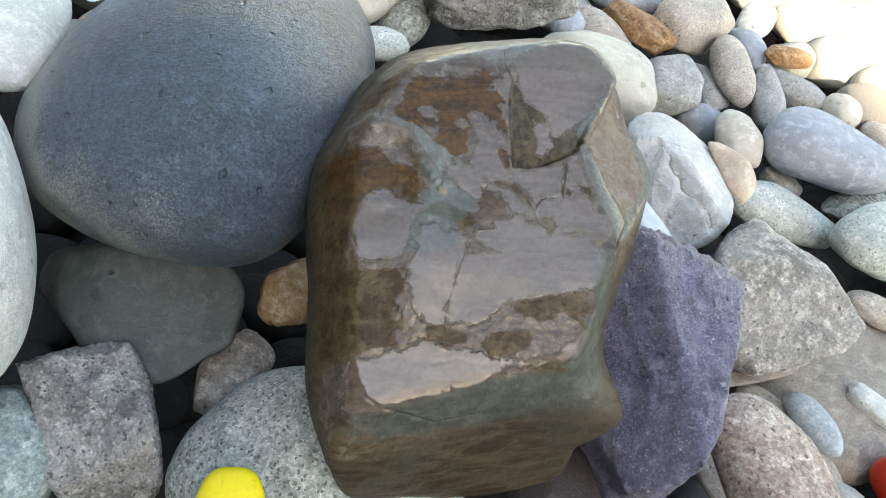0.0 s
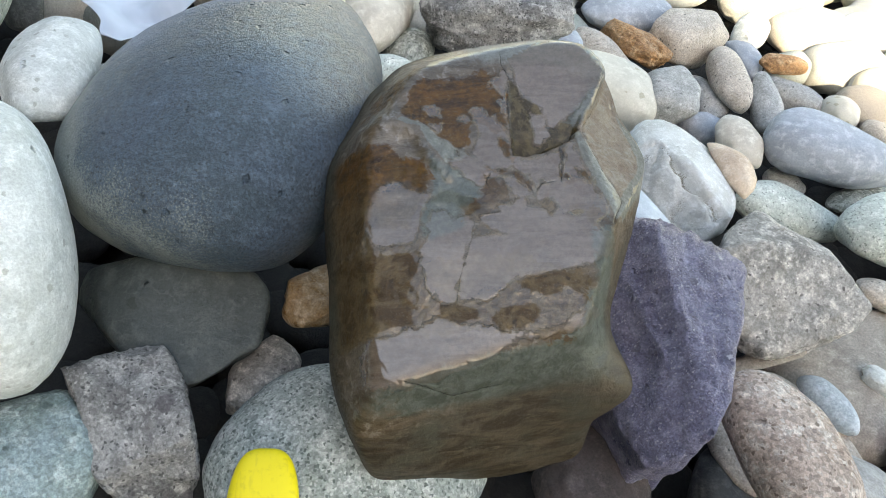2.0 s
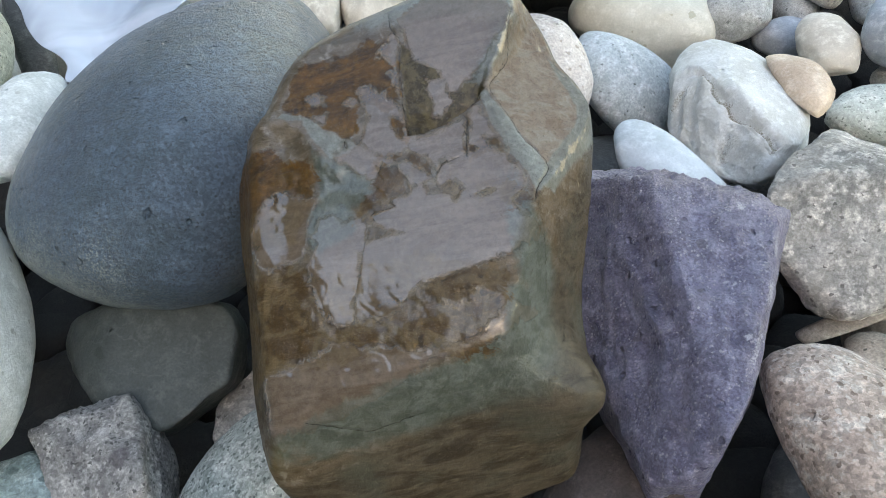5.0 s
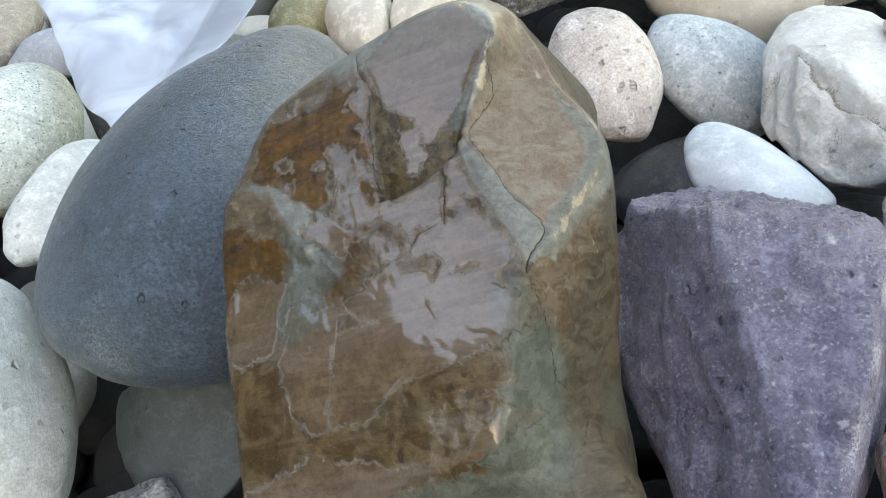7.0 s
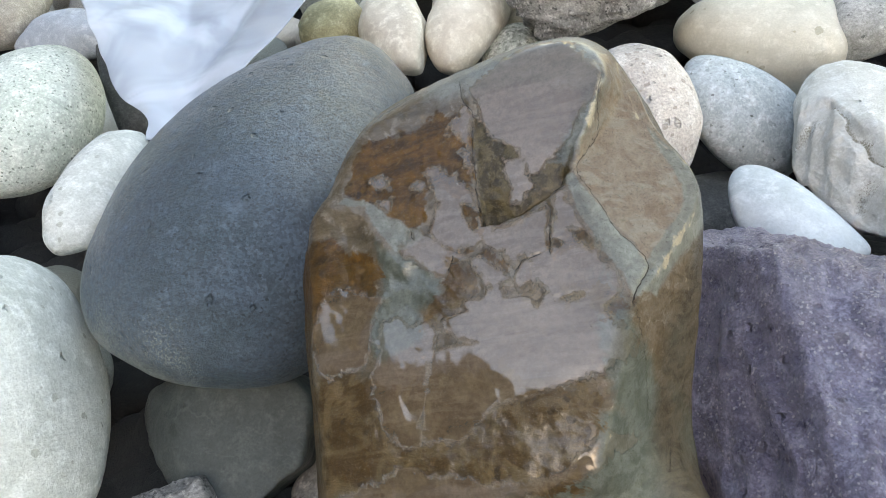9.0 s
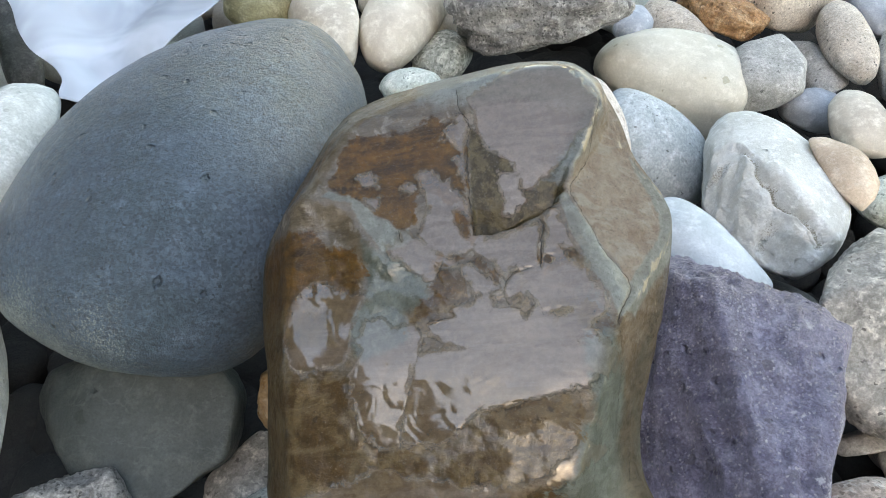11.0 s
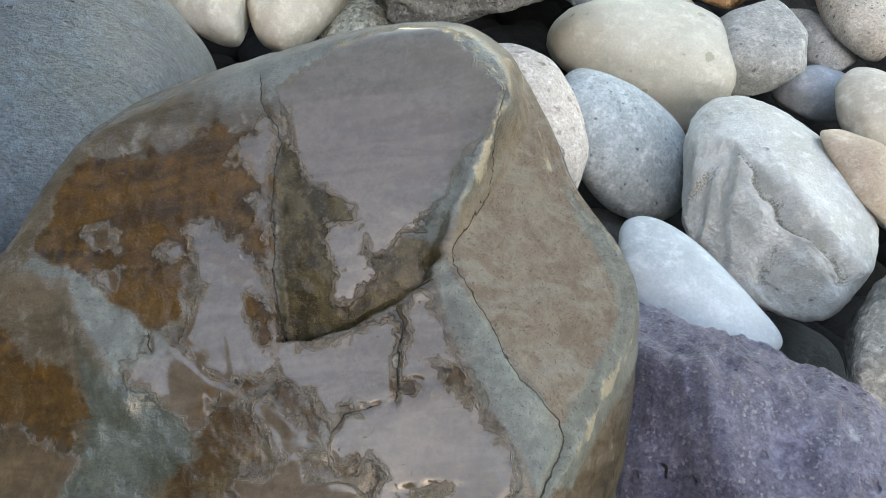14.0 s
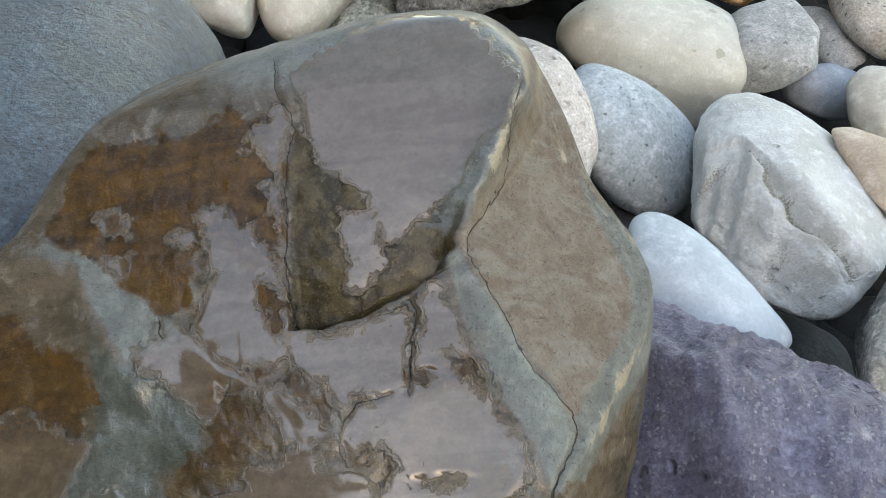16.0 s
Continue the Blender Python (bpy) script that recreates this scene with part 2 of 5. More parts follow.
CONCRETE = rock("weathered_concrete", rgb(0.17, 0.165, 0.155), rgb(0.11, 0.108, 0.10), rgb(0.24, 0.235, 0.22), relief=0.002)


# ---- shaping ----
def lattice(p, seed):
    """Smooth value noise in -1..1 for an (n, 3) array of points."""
    i = np.floor(p).astype(np.int64)
    f = p - i
    f = f * f * f * (f * (f * 6 - 15) + 10)
    out = np.zeros(len(p))
    for dx in (0, 1):
        for dy in (0, 1):
            for dz in (0, 1):
                h = (i[:, 0] + dx) * 374761393 + (i[:, 1] + dy) * 668265263 + (i[:, 2] + dz) * 2147483647 + seed * 144665
                h = (h ^ (h >> 13)) * 1274126177
                h = (h ^ (h >> 16)) & 0xFFFF
                wx = f[:, 0] if dx else 1 - f[:, 0]
                wy = f[:, 1] if dy else 1 - f[:, 1]
                wz = f[:, 2] if dz else 1 - f[:, 2]
                out += wx * wy * wz * (h / 32767.5 - 1)
    return out


def fractal(p, seed, octaves=4, gain=0.5):
    out, amp = np.zeros(len(p)), 1.0
    for o in range(octaves):
        out += amp * lattice(p * 2.0 ** o + 17.3 * o, seed + o)
        amp *= gain
    return out


SPHERES = {}


def sphere(level):
    """Unit directions and faces of an icosphere."""
    if level not in SPHERES:
        bm = bmesh.new()
        bmesh.ops.create_icosphere(bm, subdivisions=level, radius=1.0)
        d = np.array([v.co[:] for v in bm.verts])
        tri = np.array([[v.index for v in f.verts] for f in bm.faces])
        bm.free()
        SPHERES[level] = (d / np.linalg.norm(d, axis=1)[:, None], tri)
    return SPHERES[level]


def radius(d, power, planes, sharp):
    """A rounded block: the distance from the middle to a superellipsoid cut by soft planes."""
    r = np.sum(np.abs(d) ** power, axis=1) ** (-1.0 / power)
    total = r ** -sharp
    for nx, ny, nz, dist in planes:
        n = np.array((nx, ny, nz)) / math.sqrt(nx * nx + ny * ny + nz * nz)
        c = np.maximum(d @ n, 1e-6)
        total += (c / dist) ** sharp
    return total ** (-1.0 / sharp)


def mesh_from(name, co, tri, material):
    me = bpy.data.meshes.new(name)
    me.vertices.add(len(co))
    me.vertices.foreach_set("co", np.ascontiguousarray(co, dtype=np.float32).ravel())
    me.loops.add(3 * len(tri))
    me.loops.foreach_set("vertex_index", tri.astype(np.int32).ravel())
    me.polygons.add(len(tri))
    me.polygons.foreach_set("loop_start", np.arange(0, 3 * len(tri), 3, dtype=np.int32))
    me.polygons.foreach_set("use_smooth", np.ones(len(tri), dtype=bool))
    me.update(calc_edges=True)
    me.materials.append(material)
    return me


def stone_mesh(name, axes, material, seed, power=2.2, planes=(), facets=0, facet_depth=0.86, sharp=14.0, lumps=0.05, rough=0.004, level=5, crag=0.0):
    """One stone about its own middle. facets: broken faces at random; lumps: broad unevenness; rough: small relief, both against its size."""
    d, tri = sphere(level)
    rng = random.Random(seed)
    cuts = list(planes)
    for _ in range(facets):
        z, a = rng.uniform(-1, 1), rng.uniform(0, 2 * math.pi)
        q = math.sqrt(1 - z * z)
        cuts.append((q * math.cos(a), q * math.sin(a), z, facet_depth * rng.uniform(0.86, 1.1)))
    r = radius(d, power, cuts, sharp)
    p = d * r[:, None]
    r = r * (1 + lumps * fractal(p * 1.3 + 5, seed * 11 + 1, 3) + rough * fractal(p * 9.0 + 3, seed * 7 + 2, 4, 0.6))
    if crag > 0:
        broken = np.abs(fractal(p * 2.6 + 9, seed * 5 + 3, 4, 0.55))
        chips = np.floor(4 * lattice(p * 3.2 + 2, seed * 3 + 4)) / 4
        r = r * (1 - crag * broken + 0.5 * crag * chips)
    co = d * r[:, None] * np.array(axes)
    return mesh_from(name, co, tri, material)


def stone(name, centre, axes, turn, material, label, category="stone", seed=1, group="beach stones", **shape):
    ob = new(name, stone_mesh(name, axes, material, seed, **shape))
    ob.matrix_world = pose(*centre, *turn)
    return tagged(ob, label, category, group)

# ---- ground, and unseen walls added to shade this end of the beach ----
def ground_sheet():
    xs = np.concatenate([-np.geomspace(400, 1.6, 26), np.linspace(-1.5, 2.0, 120), np.geomspace(2.1, 400, 26)])
    ys = np.concatenate([-np.geomspace(400, 1.1, 26), np.linspace(-1.0, 2.5, 120), np.geomspace(2.6, 400, 26)])
    gx, gy = np.meshgrid(xs, ys)
    p = np.stack([gx.ravel(), gy.ravel(), np.zeros(gx.size)], 1)
    near = np.exp(-(np.hypot(p[:, 0], p[:, 1]) / 6) ** 2)
    p[:, 2] = -0.07 + near * (0.012 * fractal(p * 14, 3, 3) + 0.01 * fractal(p * 50, 5, 3))
    n, mcols = len(ys), len(xs)
    i = np.arange((n - 1) * mcols).reshape(n - 1, mcols)[:, :-1].ravel()
    tri = np.concatenate([np.stack([i, i + 1, i + mcols + 1], 1), np.stack([i, i + mcols + 1, i + mcols], 1)])
    return tagged(new("ground", mesh_from("ground", p, tri, GROUND)), "near-black shingle between the beach stones, gap shade put into its colour", "ground", kind="structure")


ground_sheet()


def shade_wall(name, centre, length, high, turn, label):
    bm = bmesh.new()
    bmesh.ops.create_cube(bm, size=1.0)
    bmesh.ops.scale(bm, vec=(0.5, length, high + 0.3), verts=bm.verts)
    bmesh.ops.bevel(bm, geom=bm.edges[:], offset=0.03, segments=2, affect="EDGES")
    me = bpy.data.meshes.new(name)
    bm.to_mesh(me)
    bm.free()
    me.materials.append(CONCRETE)
    ob = new(name, me)
    ob.matrix_world = Matrix.Translation((centre[0], centre[1], (high - 0.3) / 2)) @ Matrix.Rotation(turn, 4, "Z")
    return tagged(ob, label, "wall", kind="structure")


# added, unseen walls: the long one stands 4 m off, as high as the shadow's edge asks for, and turns a corner along the
# beach
WALL_OFF, SHADOW_EDGE = 4.0, 1.06
WALL_HIGH = (WALL_OFF + SHADOW_EDGE) * math.tan(radians(SUN_ELEVATION)) / SUN_FROM.dot(WALL_FROM)
WALL_LINE = Vector((-WALL_FROM.y, WALL_FROM.x, 0))
shade_wall("wall_sea", WALL_FROM * (WALL_OFF + 0.25) + WALL_LINE * 17.6, 40.0, WALL_HIGH, math.atan2(WALL_FROM.y, WALL_FROM.x), "unseen weathered concrete wall added to shade this end of the beach")
# unseen return, added so that the wet stone mirrors something dark here
shade_wall("wall_return", (-3.65, 8.5), 21.0, WALL_HIGH - 1.3, 0.0, "unseen weathered concrete wall added to darken reflections in the wet stone")

# ---- the wet stone in the middle ----
def blob(u, v, cu, cv, ru, rv, turn=0.0):
    """A soft oval patch: millimetres inside its outline, negative outside."""
    c, s = math.cos(radians(turn)), math.sin(radians(turn))
    x, y = (u - cu) * c + (v - cv) * s, -(u - cu) * s + (v - cv) * c
    return (1 - np.sqrt((x / ru) ** 2 + (y / rv) ** 2)) * min(ru, rv) * 1000


def patches(u, v, rows):
    return np.maximum.reduce([blob(u, v, *row) for row in rows])


def region(u, v, points):
    """A patch with corners: millimetres inside its outline (points in millimetres), negative outside."""
    x, y = u * 1000, v * 1000
    best, inside = np.full(len(u), 1e9), np.zeros(len(u), bool)
    for (ax, ay), (bx, by) in zip(points, points[1:] + points[:1]):
        dx, dy = bx - ax, by - ay
        k = np.clip(((x - ax) * dx + (y - ay) * dy) / (dx * dx + dy * dy), 0, 1)
        best = np.minimum(best, np.hypot(x - ax - k * dx, y - ay - k * dy))
        if dy:
            inside ^= ((ay > y) != (by > y)) & (x < dx * (y - ay) / dy + ax)
    return np.where(inside, best, -best)


def line_distance(u, v, points):
    """Distance to a broken line, and on which side of it (1 or -1) the place lies."""
    best, side = np.full(len(u), 9.0), np.ones(len(u))
    for (ax, ay), (bx, by) in zip(points, points[1:]):
        dx, dy = bx - ax, by - ay
        k = np.clip(((u - ax) * dx + (v - ay) * dy) / (dx * dx + dy * dy), 0, 1)
        d = np.hypot(u - ax - k * dx, v - ay - k * dy)
        closer = d < best
        best, side = np.where(closer, d, best), np.where(closer, np.where(dx * (v - ay) - dy * (u - ax) < 0, -1.0, 1.0), side)
    return best, side


def step(x, lo, hi):
    k = np.clip((x - lo) / (hi - lo), 0, 1)
    return k * k * (3 - 2 * k)


def wet_stone_material():
    m = Nodes("wet_banded_stone")
    co = m.add("ShaderNodeTexCoord").outputs["Object"]
    warp = m.noise(co, 85.0, 8.0, 0.62, 0.9)
    fray = m.noise(co, 420.0, 4.0, 0.65, 0.8)
    curl = m.noise(co, 150.0, 2.0, 0.5, 1.8)
    torn = m.noise(co, 55.0, 2.0, 0.5, 1.2)
    grain = m.noise(co, 1100.0, 4.0, 0.75)
    mott = m.noise(co, 120.0, 7.0, 0.72, 0.4)
    crumb = m.noise(co, 330.0, 5.0, 0.7, 0.2)

    def off(n, amount):
        return m.math("MULTIPLY", m.math("SUBTRACT", n, 0.5), amount)

    def plus(*terms):
        out = terms[0]
        for t in terms[1:]:
            out = m.math("ADD", out, t)
        return out

    def times(a, b):
        return m.math("MULTIPLY", a, b)

    edge = plus(off(warp, 3.4), off(crumb, 1.4))
    # fields, in units of a few millimetres
    brown_f = plus(times(m.attr("brown"), 0.20), off(warp, 3.6), off(crumb, 1.2), off(m.noise(co, 48.0, 8.0, 0.6, 1.0), 3.0))
    green_f = plus(times(m.attr("green"), 0.20), times(edge, 0.6))
    blue_f = plus(times(m.attr("blue"), 0.45), times(edge, 0.55))
    rim_f = plus(times(m.attr("rim"), 0.28), times(edge, 0.8), off(crumb, 0.8))
    film_f = plus(times(m.attr("film"), 0.27), off(torn, 2.0), off(curl, 1.7), off(fray, 1.0), 0.22)
    holes = times(m.ramp(m.noise(co, 300.0, 3.0, 0.6, 1.0), 0.64, 0.70), m.ramp(m.noise(co, 42.0, 3.0, 0.5), 0.48, 0.60))
    film_f = m.math("SUBTRACT", film_f, times(holes, m.ramp(film_f, 0.3, 1.4, 0.5, 1.3)))
    brown, green, film = m.ramp(brown_f, -0.10, 0.22), m.ramp(green_f, -0.4, 0.6), m.ramp(film_f, -0.02, 0.04)
    blue, rim = m.ramp(blue_f, -0.3, 0.35), m.ramp(rim_f, -0.9, 1.6)
    dryness = m.math("MAXIMUM", m.math("MAXIMUM", times(m.attr("lobe"), 0.85), times(m.attr("damp"), 0.80)), m.math("MAXIMUM", times(rim, 0.35), times(blue, 0.35)))
    # cracks
    wiggle = plus(off(curl, 1.8), off(fray, 0.8))
    near = m.math("DIVIDE", m.math("ABSOLUTE", plus(m.attr("crack_side"), wiggle)), m.math("MAXIMUM", m.attr("crack_width"), 0.05))
    crack = times(m.ramp(near, 1.25, 0.45), m.ramp(m.attr("crack_far"), 2.4, 1.5))
    # bedding: thin bands across the stone
    flat = m.add("ShaderNodeVectorMath", {0: co, 1: (28.0, 120.0, 90.0)}, operation="MULTIPLY").outputs[0]
    bands = m.noise(flat, 1.0, 5.0, 0.62, 1.2)
    base = m.mix(m.ramp(bands, 0.36, 0.64), rgb(0.068, 0.046, 0.024), rgb(0.122, 0.092, 0.062))
    base = m.mix(m.ramp(mott, 0.52, 0.62), base, rgb(0.160, 0.132, 0.100))
    base = m.mix(times(m.ramp(crumb, 0.56, 0.62), 0.4), base, rgb(0.055, 0.038, 0.018))
    rust = m.mix(m.ramp(bands, 0.34, 0.66), rgb(0.024, 0.010, 0.002), rgb(0.088, 0.040, 0.006))
    rust = m.mix(m.ramp(mott, 0.44, 0.70), rust, rgb(0.112, 0.049, 0.007))
    earth = m.mix(m.ramp(m.noise(co, 70.0, 6.0, 0.66, 0.8), 0.42, 0.60), rgb(0.050, 0.027, 0.008), rgb(0.112, 0.078, 0.038))
    earth = m.mix(times(m.ramp(bands, 0.50, 0.64), 0.5), earth, rgb(0.130, 0.100, 0.058))
    rust = m.mix(times(m.ramp(crumb, 0.57, 0.64), 0.35), rust, rgb(0.115, 0.072, 0.026))
    rust = m.mix(times(m.ramp(m.noise(co, 38.0, 5.0, 0.65, 0.5), 0.50, 0.75), 0.5), rust, m.mix(m.ramp(bands, 0.4, 0.6), rgb(0.062, 0.036, 0.009), rgb(0.110, 0.070, 0.024)))
    base = m.mix(times(m.ramp(m.noise(flat, 1.7, 4.0, 0.6, 0.6), 0.56, 0.66), 0.55), base, rgb(0.052, 0.028, 0.010))
    jade = m.mix(m.ramp(mott, 0.40, 0.62), rgb(0.056, 0.063, 0.049), rgb(0.094, 0.104, 0.087))
    under = m.mix(m.ramp(bands, 0.35, 0.65), rgb(0.085, 0.055, 0.034), rgb(0.122, 0.088, 0.066))
    pool = m.mix(m.ramp(mott, 0.44, 0.58), rgb(0.030, 0.020, 0.006), rgb(0.080, 0.058, 0.026))
    pool = m.mix(times(m.ramp(crumb, 0.56, 0.62), 0.4), pool, rgb(0.115, 0.086, 0.040))
    dull = m.mix(m.ramp(mott, 0.36, 0.68), rgb(0.136, 0.144, 0.132), rgb(0.190, 0.198, 0.184))
    dull = m.mix(times(m.ramp(m.noise(co, 30.0, 4.0, 0.6), 0.5, 0.7), 0.6), dull, rgb(0.150, 0.132, 0.118))
    pale = m.mix(m.ramp(mott, 0.40, 0.64), rgb(0.122, 0.128, 0.112), rgb(0.182, 0.192, 0.172))
    lobe = m.mix(m.ramp(mott, 0.36, 0.68), rgb(0.152, 0.112, 0.080), rgb(0.206, 0.172, 0.136))
    lobe = m.mix(m.ramp(crumb, 0.54, 0.72), lobe, rgb(0.110, 0.092, 0.064))
    lobe = m.mix(times(m.ramp(bands, 0.50, 0.62), 0.4), lobe, rgb(0.230, 0.225, 0.200))
    olive = m.mix(m.ramp(bands, 0.36, 0.62), rgb(0.032, 0.022, 0.012), rgb(0.072, 0.056, 0.037))
    olive = m.mix(times(m.ramp(m.noise(flat, 2.3, 3.0, 0.6), 0.58, 0.74), 0.5), olive, rgb(0.13, 0.112, 0.080))
    olive = m.mix(m.ramp(m.noise(co, 26.0, 4.0, 0.6), 0.46, 0.74), olive, rgb(0.060, 0.060, 0.044))
    col = m.mix(green, base, jade)
    col = m.mix(brown, col, m.mix(m.ramp(m.attr("low"), 0.0, 1.0, 0.0, 0.8), rust, earth))
    col = m.mix(m.ramp(plus(times(m.attr("pool"), 0.4), times(edge, 0.5)), -0.1, 0.3), col, pool)
    col = m.mix(times(times(film, m.ramp(brown_f, -0.2, 0.6, 0.85, 0.40)), m.ramp(green, 0.0, 1.0, 1.0, 0.35)), col, under)
    col = m.mix(m.ramp(m.attr("flank"), 0.0, 1.0), col, olive)
    col = m.mix(m.attr("lobe"), col, lobe)
    col = m.mix(times(rim, m.ramp(film, 0.0, 1.0, 1.0, 0.35)), col, dull)
    col = m.mix(times(blue, m.ramp(film, 0.0, 1.0, 0.85, 0.5)), col, pale)
    col = m.mix(m.ramp(plus(m.attr("crust"), times(edge, 0.45)), 0.30, 0.55), col, rgb(0.31, 0.265, 0.19))
    col = m.mix(times(crack, 0.92), col, rgb(0.012, 0.008, 0.004))
    # refraction and shadow along the film's edges, put into the colour as dark lines
    edge_shade = m.math("MAXIMUM", times(m.ramp(film_f, -0.17, -0.08), m.ramp(film_f, 0.02, -0.03)), times(times(m.ramp(film_f, 0.22, 0.27), m.ramp(film_f, 0.35, 0.30)), 0.8))
    col = m.mix(times(edge_shade, times(0.50, m.math("SUBTRACT", 1.0, times(dryness, 0.9)))), col, rgb(0.016, 0.010, 0.005))
    shade = times(m.ramp(grain, 0.32, 0.68, 0.88, 1.12), m.ramp(crumb, 0.36, 0.64, 0.90, 1.10))
    col = m.mix(1.0, col, m.add("ShaderNodeCombineXYZ", {0: shade, 1: shade, 2: shade}).outputs[0], "MULTIPLY")
    pock = m.cells(m.add("ShaderNodeVectorMath", {0: co, 1: m.add("ShaderNodeVectorMath", {0: m.add("ShaderNodeTexNoise", {"Vector": co, "Scale": 160.0, "Detail": 3.0}).outputs["Color"], 1: (0.007, 0.007, 0.007)}, operation="MULTIPLY").outputs[0]}, operation="ADD").outputs[0], 150.0)
    pock = times(times(m.ramp(pock, 0.30, 0.16), m.ramp(m.noise(co, 40.0, 3.0, 0.6), 0.50, 0.60)), times(brown, m.ramp(film, 0.0, 1.0, 0.85, 0.1)))
    col = m.mix(pock, col, rgb(0.022, 0.012, 0.004))
    pepper = times(m.ramp(grain, 0.57, 0.63), m.ramp(film, 0.0, 1.0, 0.60, 0.16))
    col = m.mix(pepper, col, rgb(0.030, 0.024, 0.016))
    salt = times(times(m.ramp(m.noise(co, 900.0, 3.0, 0.7), 0.60, 0.66), m.ramp(film, 0.0, 1.0, 0.20, 0.1)), m.ramp(green, 0.0, 1.0, 1.0, 0.3))
    col = m.mix(salt, col, rgb(0.23, 0.21, 0.17))
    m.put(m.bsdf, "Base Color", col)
    m.put(m.bsdf, "Roughness", plus(m.ramp(film, 0.0, 1.0, 0.42, 0.25), times(dryness, 0.2), m.ramp(crumb, 0.3, 0.7, -0.06, 0.08)))
    relief = plus(times(mott, 0.9), times(grain, 0.30), times(crumb, 0.8))
    relief = times(relief, m.ramp(film_f, -0.10, 0.02, 1.0, 0.10))
    relief = m.math("SUBTRACT", relief, times(crack, 1.2))
    m.put(m.bsdf, "Normal", m.bump(relief, 0.85, 0.0012))
    # the water film: a smooth skin with a thick, rippled edge
    ripple = times(m.math("SINE", times(film_f, 24.0)), times(m.ramp(film_f, -0.02, 0.06), m.ramp(film_f, 0.46, 0.14)))
    skin = plus(times(m.ramp(film_f, -0.14, 0.16), 0.75), times(ripple, 0.36), times(m.noise(co, 26.0, 2.0, 0.4), 0.9), times(m.noise(co, 85.0, 1.0, 0.4, 1.0), 0.32))
    wet = m.bump(plus(skin, times(relief, 0.16)), 1.0, 0.0012)
    bare_high = times(m.math("MAXIMUM", times(brown, m.ramp(m.attr("low"), 0.0, 1.0, 1.0, 0.0)), m.ramp(m.attr("pool"), -1.0, 1.0)), m.ramp(film, 0.0, 1.0, 1.0, 0.0))
    dull_wet = m.ramp(plus(times(m.attr("matt"), 0.27), off(torn, 2.0), off(curl, 1.5), off(fray, 0.30)), -0.1, 0.1)
    cover = m.ramp(film_f, -0.07, -0.02)
    m.put(m.bsdf, "Coat Weight", times(m.math("SUBTRACT", plus(times(cover, 0.40), 0.60), m.math("MAXIMUM", times(dull_wet, 0.46), times(bare_high, 0.36))), m.math("SUBTRACT", 1.0, times(dryness, 1.0))))
    m.put(m.bsdf, "Coat Roughness", m.ramp(film, 0.0, 1.0, 0.06, 0.02))
    m.put(m.bsdf, "Coat IOR", 1.9)
    m.put(m.bsdf, "Specular IOR Level", m.ramp(film, 0.0, 1.0, 0.14, 0.05))
    m.put(m.bsdf, "Coat Normal", wet)
    return m.mat


# outlines on the face, in millimetres
FILM_UPPER = [(2, 76), (9, 82), (22, 90), (34, 91), (48, 84), (56, 70), (52, 58), (44.5, 50.5), (40, 44.5), (34, 40), (29.5, 37.5), (27, 34), (24, 34), (22, 39.5), (19.7, 42.5), (16.5, 47.5), (9, 52.5), (5, 60)]
FILM_STRIP = [(-5, 70), (-2, 70), (0.5, 64.5), (-0.4, 60.5), (-1.2, 52.5), (-1.4, 37), (-3.7, 42), (-7, 49), (-3.6, 51.5), (-10.5, 60), (-10, 66), (-5.5, 66)]
FILM_SHEET = [(-24, 44), (-20.5, 45), (-15, 43), (-9, 38), (-5, 32.5), (-1, 28.5), (0, 18.5), (1, 9), (-2.5, 6), (-10.5, 6), (-15, 9), (-19, 13), (-22.5, 16), (-21, 19), (-18, 27), (-20.5, 33.5), (-23, 39.5)]
FILM_RIBBON = [(-30, 19), (-21, 11), (-15, 6), (-7, 2.5), (-0.5, 0.5), (6.5, -5.5), (10, -9), (4.5, -11), (-0.5, -11), (-2, -7.5), (-5.5, -1), (-9.5, 1), (-16, 3), (-17, -4), (-19, -4), (-26.5, 1.5), (-32, 7), (-35, 9.5), (-30.5, 13)]
FILM_MIDDLE = [(0.5, 15), (5.5, 11.5), (15, 12), (28, 18), (28.5, 8), (27, -1), (20, -1.5), (15, -4), (13, -7), (11, -2.5), (9, 2.5), (5.5, 2.5), (1.5, 5.5), (0.5, 10.5)]
FILM_RIGHT = [(30, 19.5), (34.5, 22), (37, 21.5), (39, 14.5), (41.5, 8), (45, 2), (45, -2), (45, -5.5), (47.5, -8), (50.5, -13.5), (51, -19.5), (49, -22), (44.5, -27), (30, -32), (20, -26),
              (19.5, -21), (18.5, -12), (14, -13), (13, -9.5), (15, -5), (20, -2), (27, -1.5), (28, 7.5), (29, 15)]
FILM_LOW = [(-9, -16), (-2, -14.5), (-0.5, -15.5), (0, -12), (6.5, -11), (7, -16.5), (9, -20.5), (13.5, -24.5), (-7.5, -24), (-9.5, -18)]
FILM_POOL = [(12, 43), (17.5, 41), (23, 40.5), (21, 35.5), (23.5, 28.5), (20, 24.5), (17.5, 22.5), (13.5, 24), (14.5, 26.5), (13, 33.5)]
GAP_UPPER = [(-8.5, 25.5), (-4, 25), (0, 19.5), (0, 10), (-3.5, 13.5), (-7.5, 20)]
GAP_DIAGONAL = [(-12, 5.5), (-4, 5.5), (3, 3), (6.5, 1), (10, -2.5), (11, -7.5), (8.5, -8), (5, -3), (-2, 1.5), (-9.5, 3.5)]
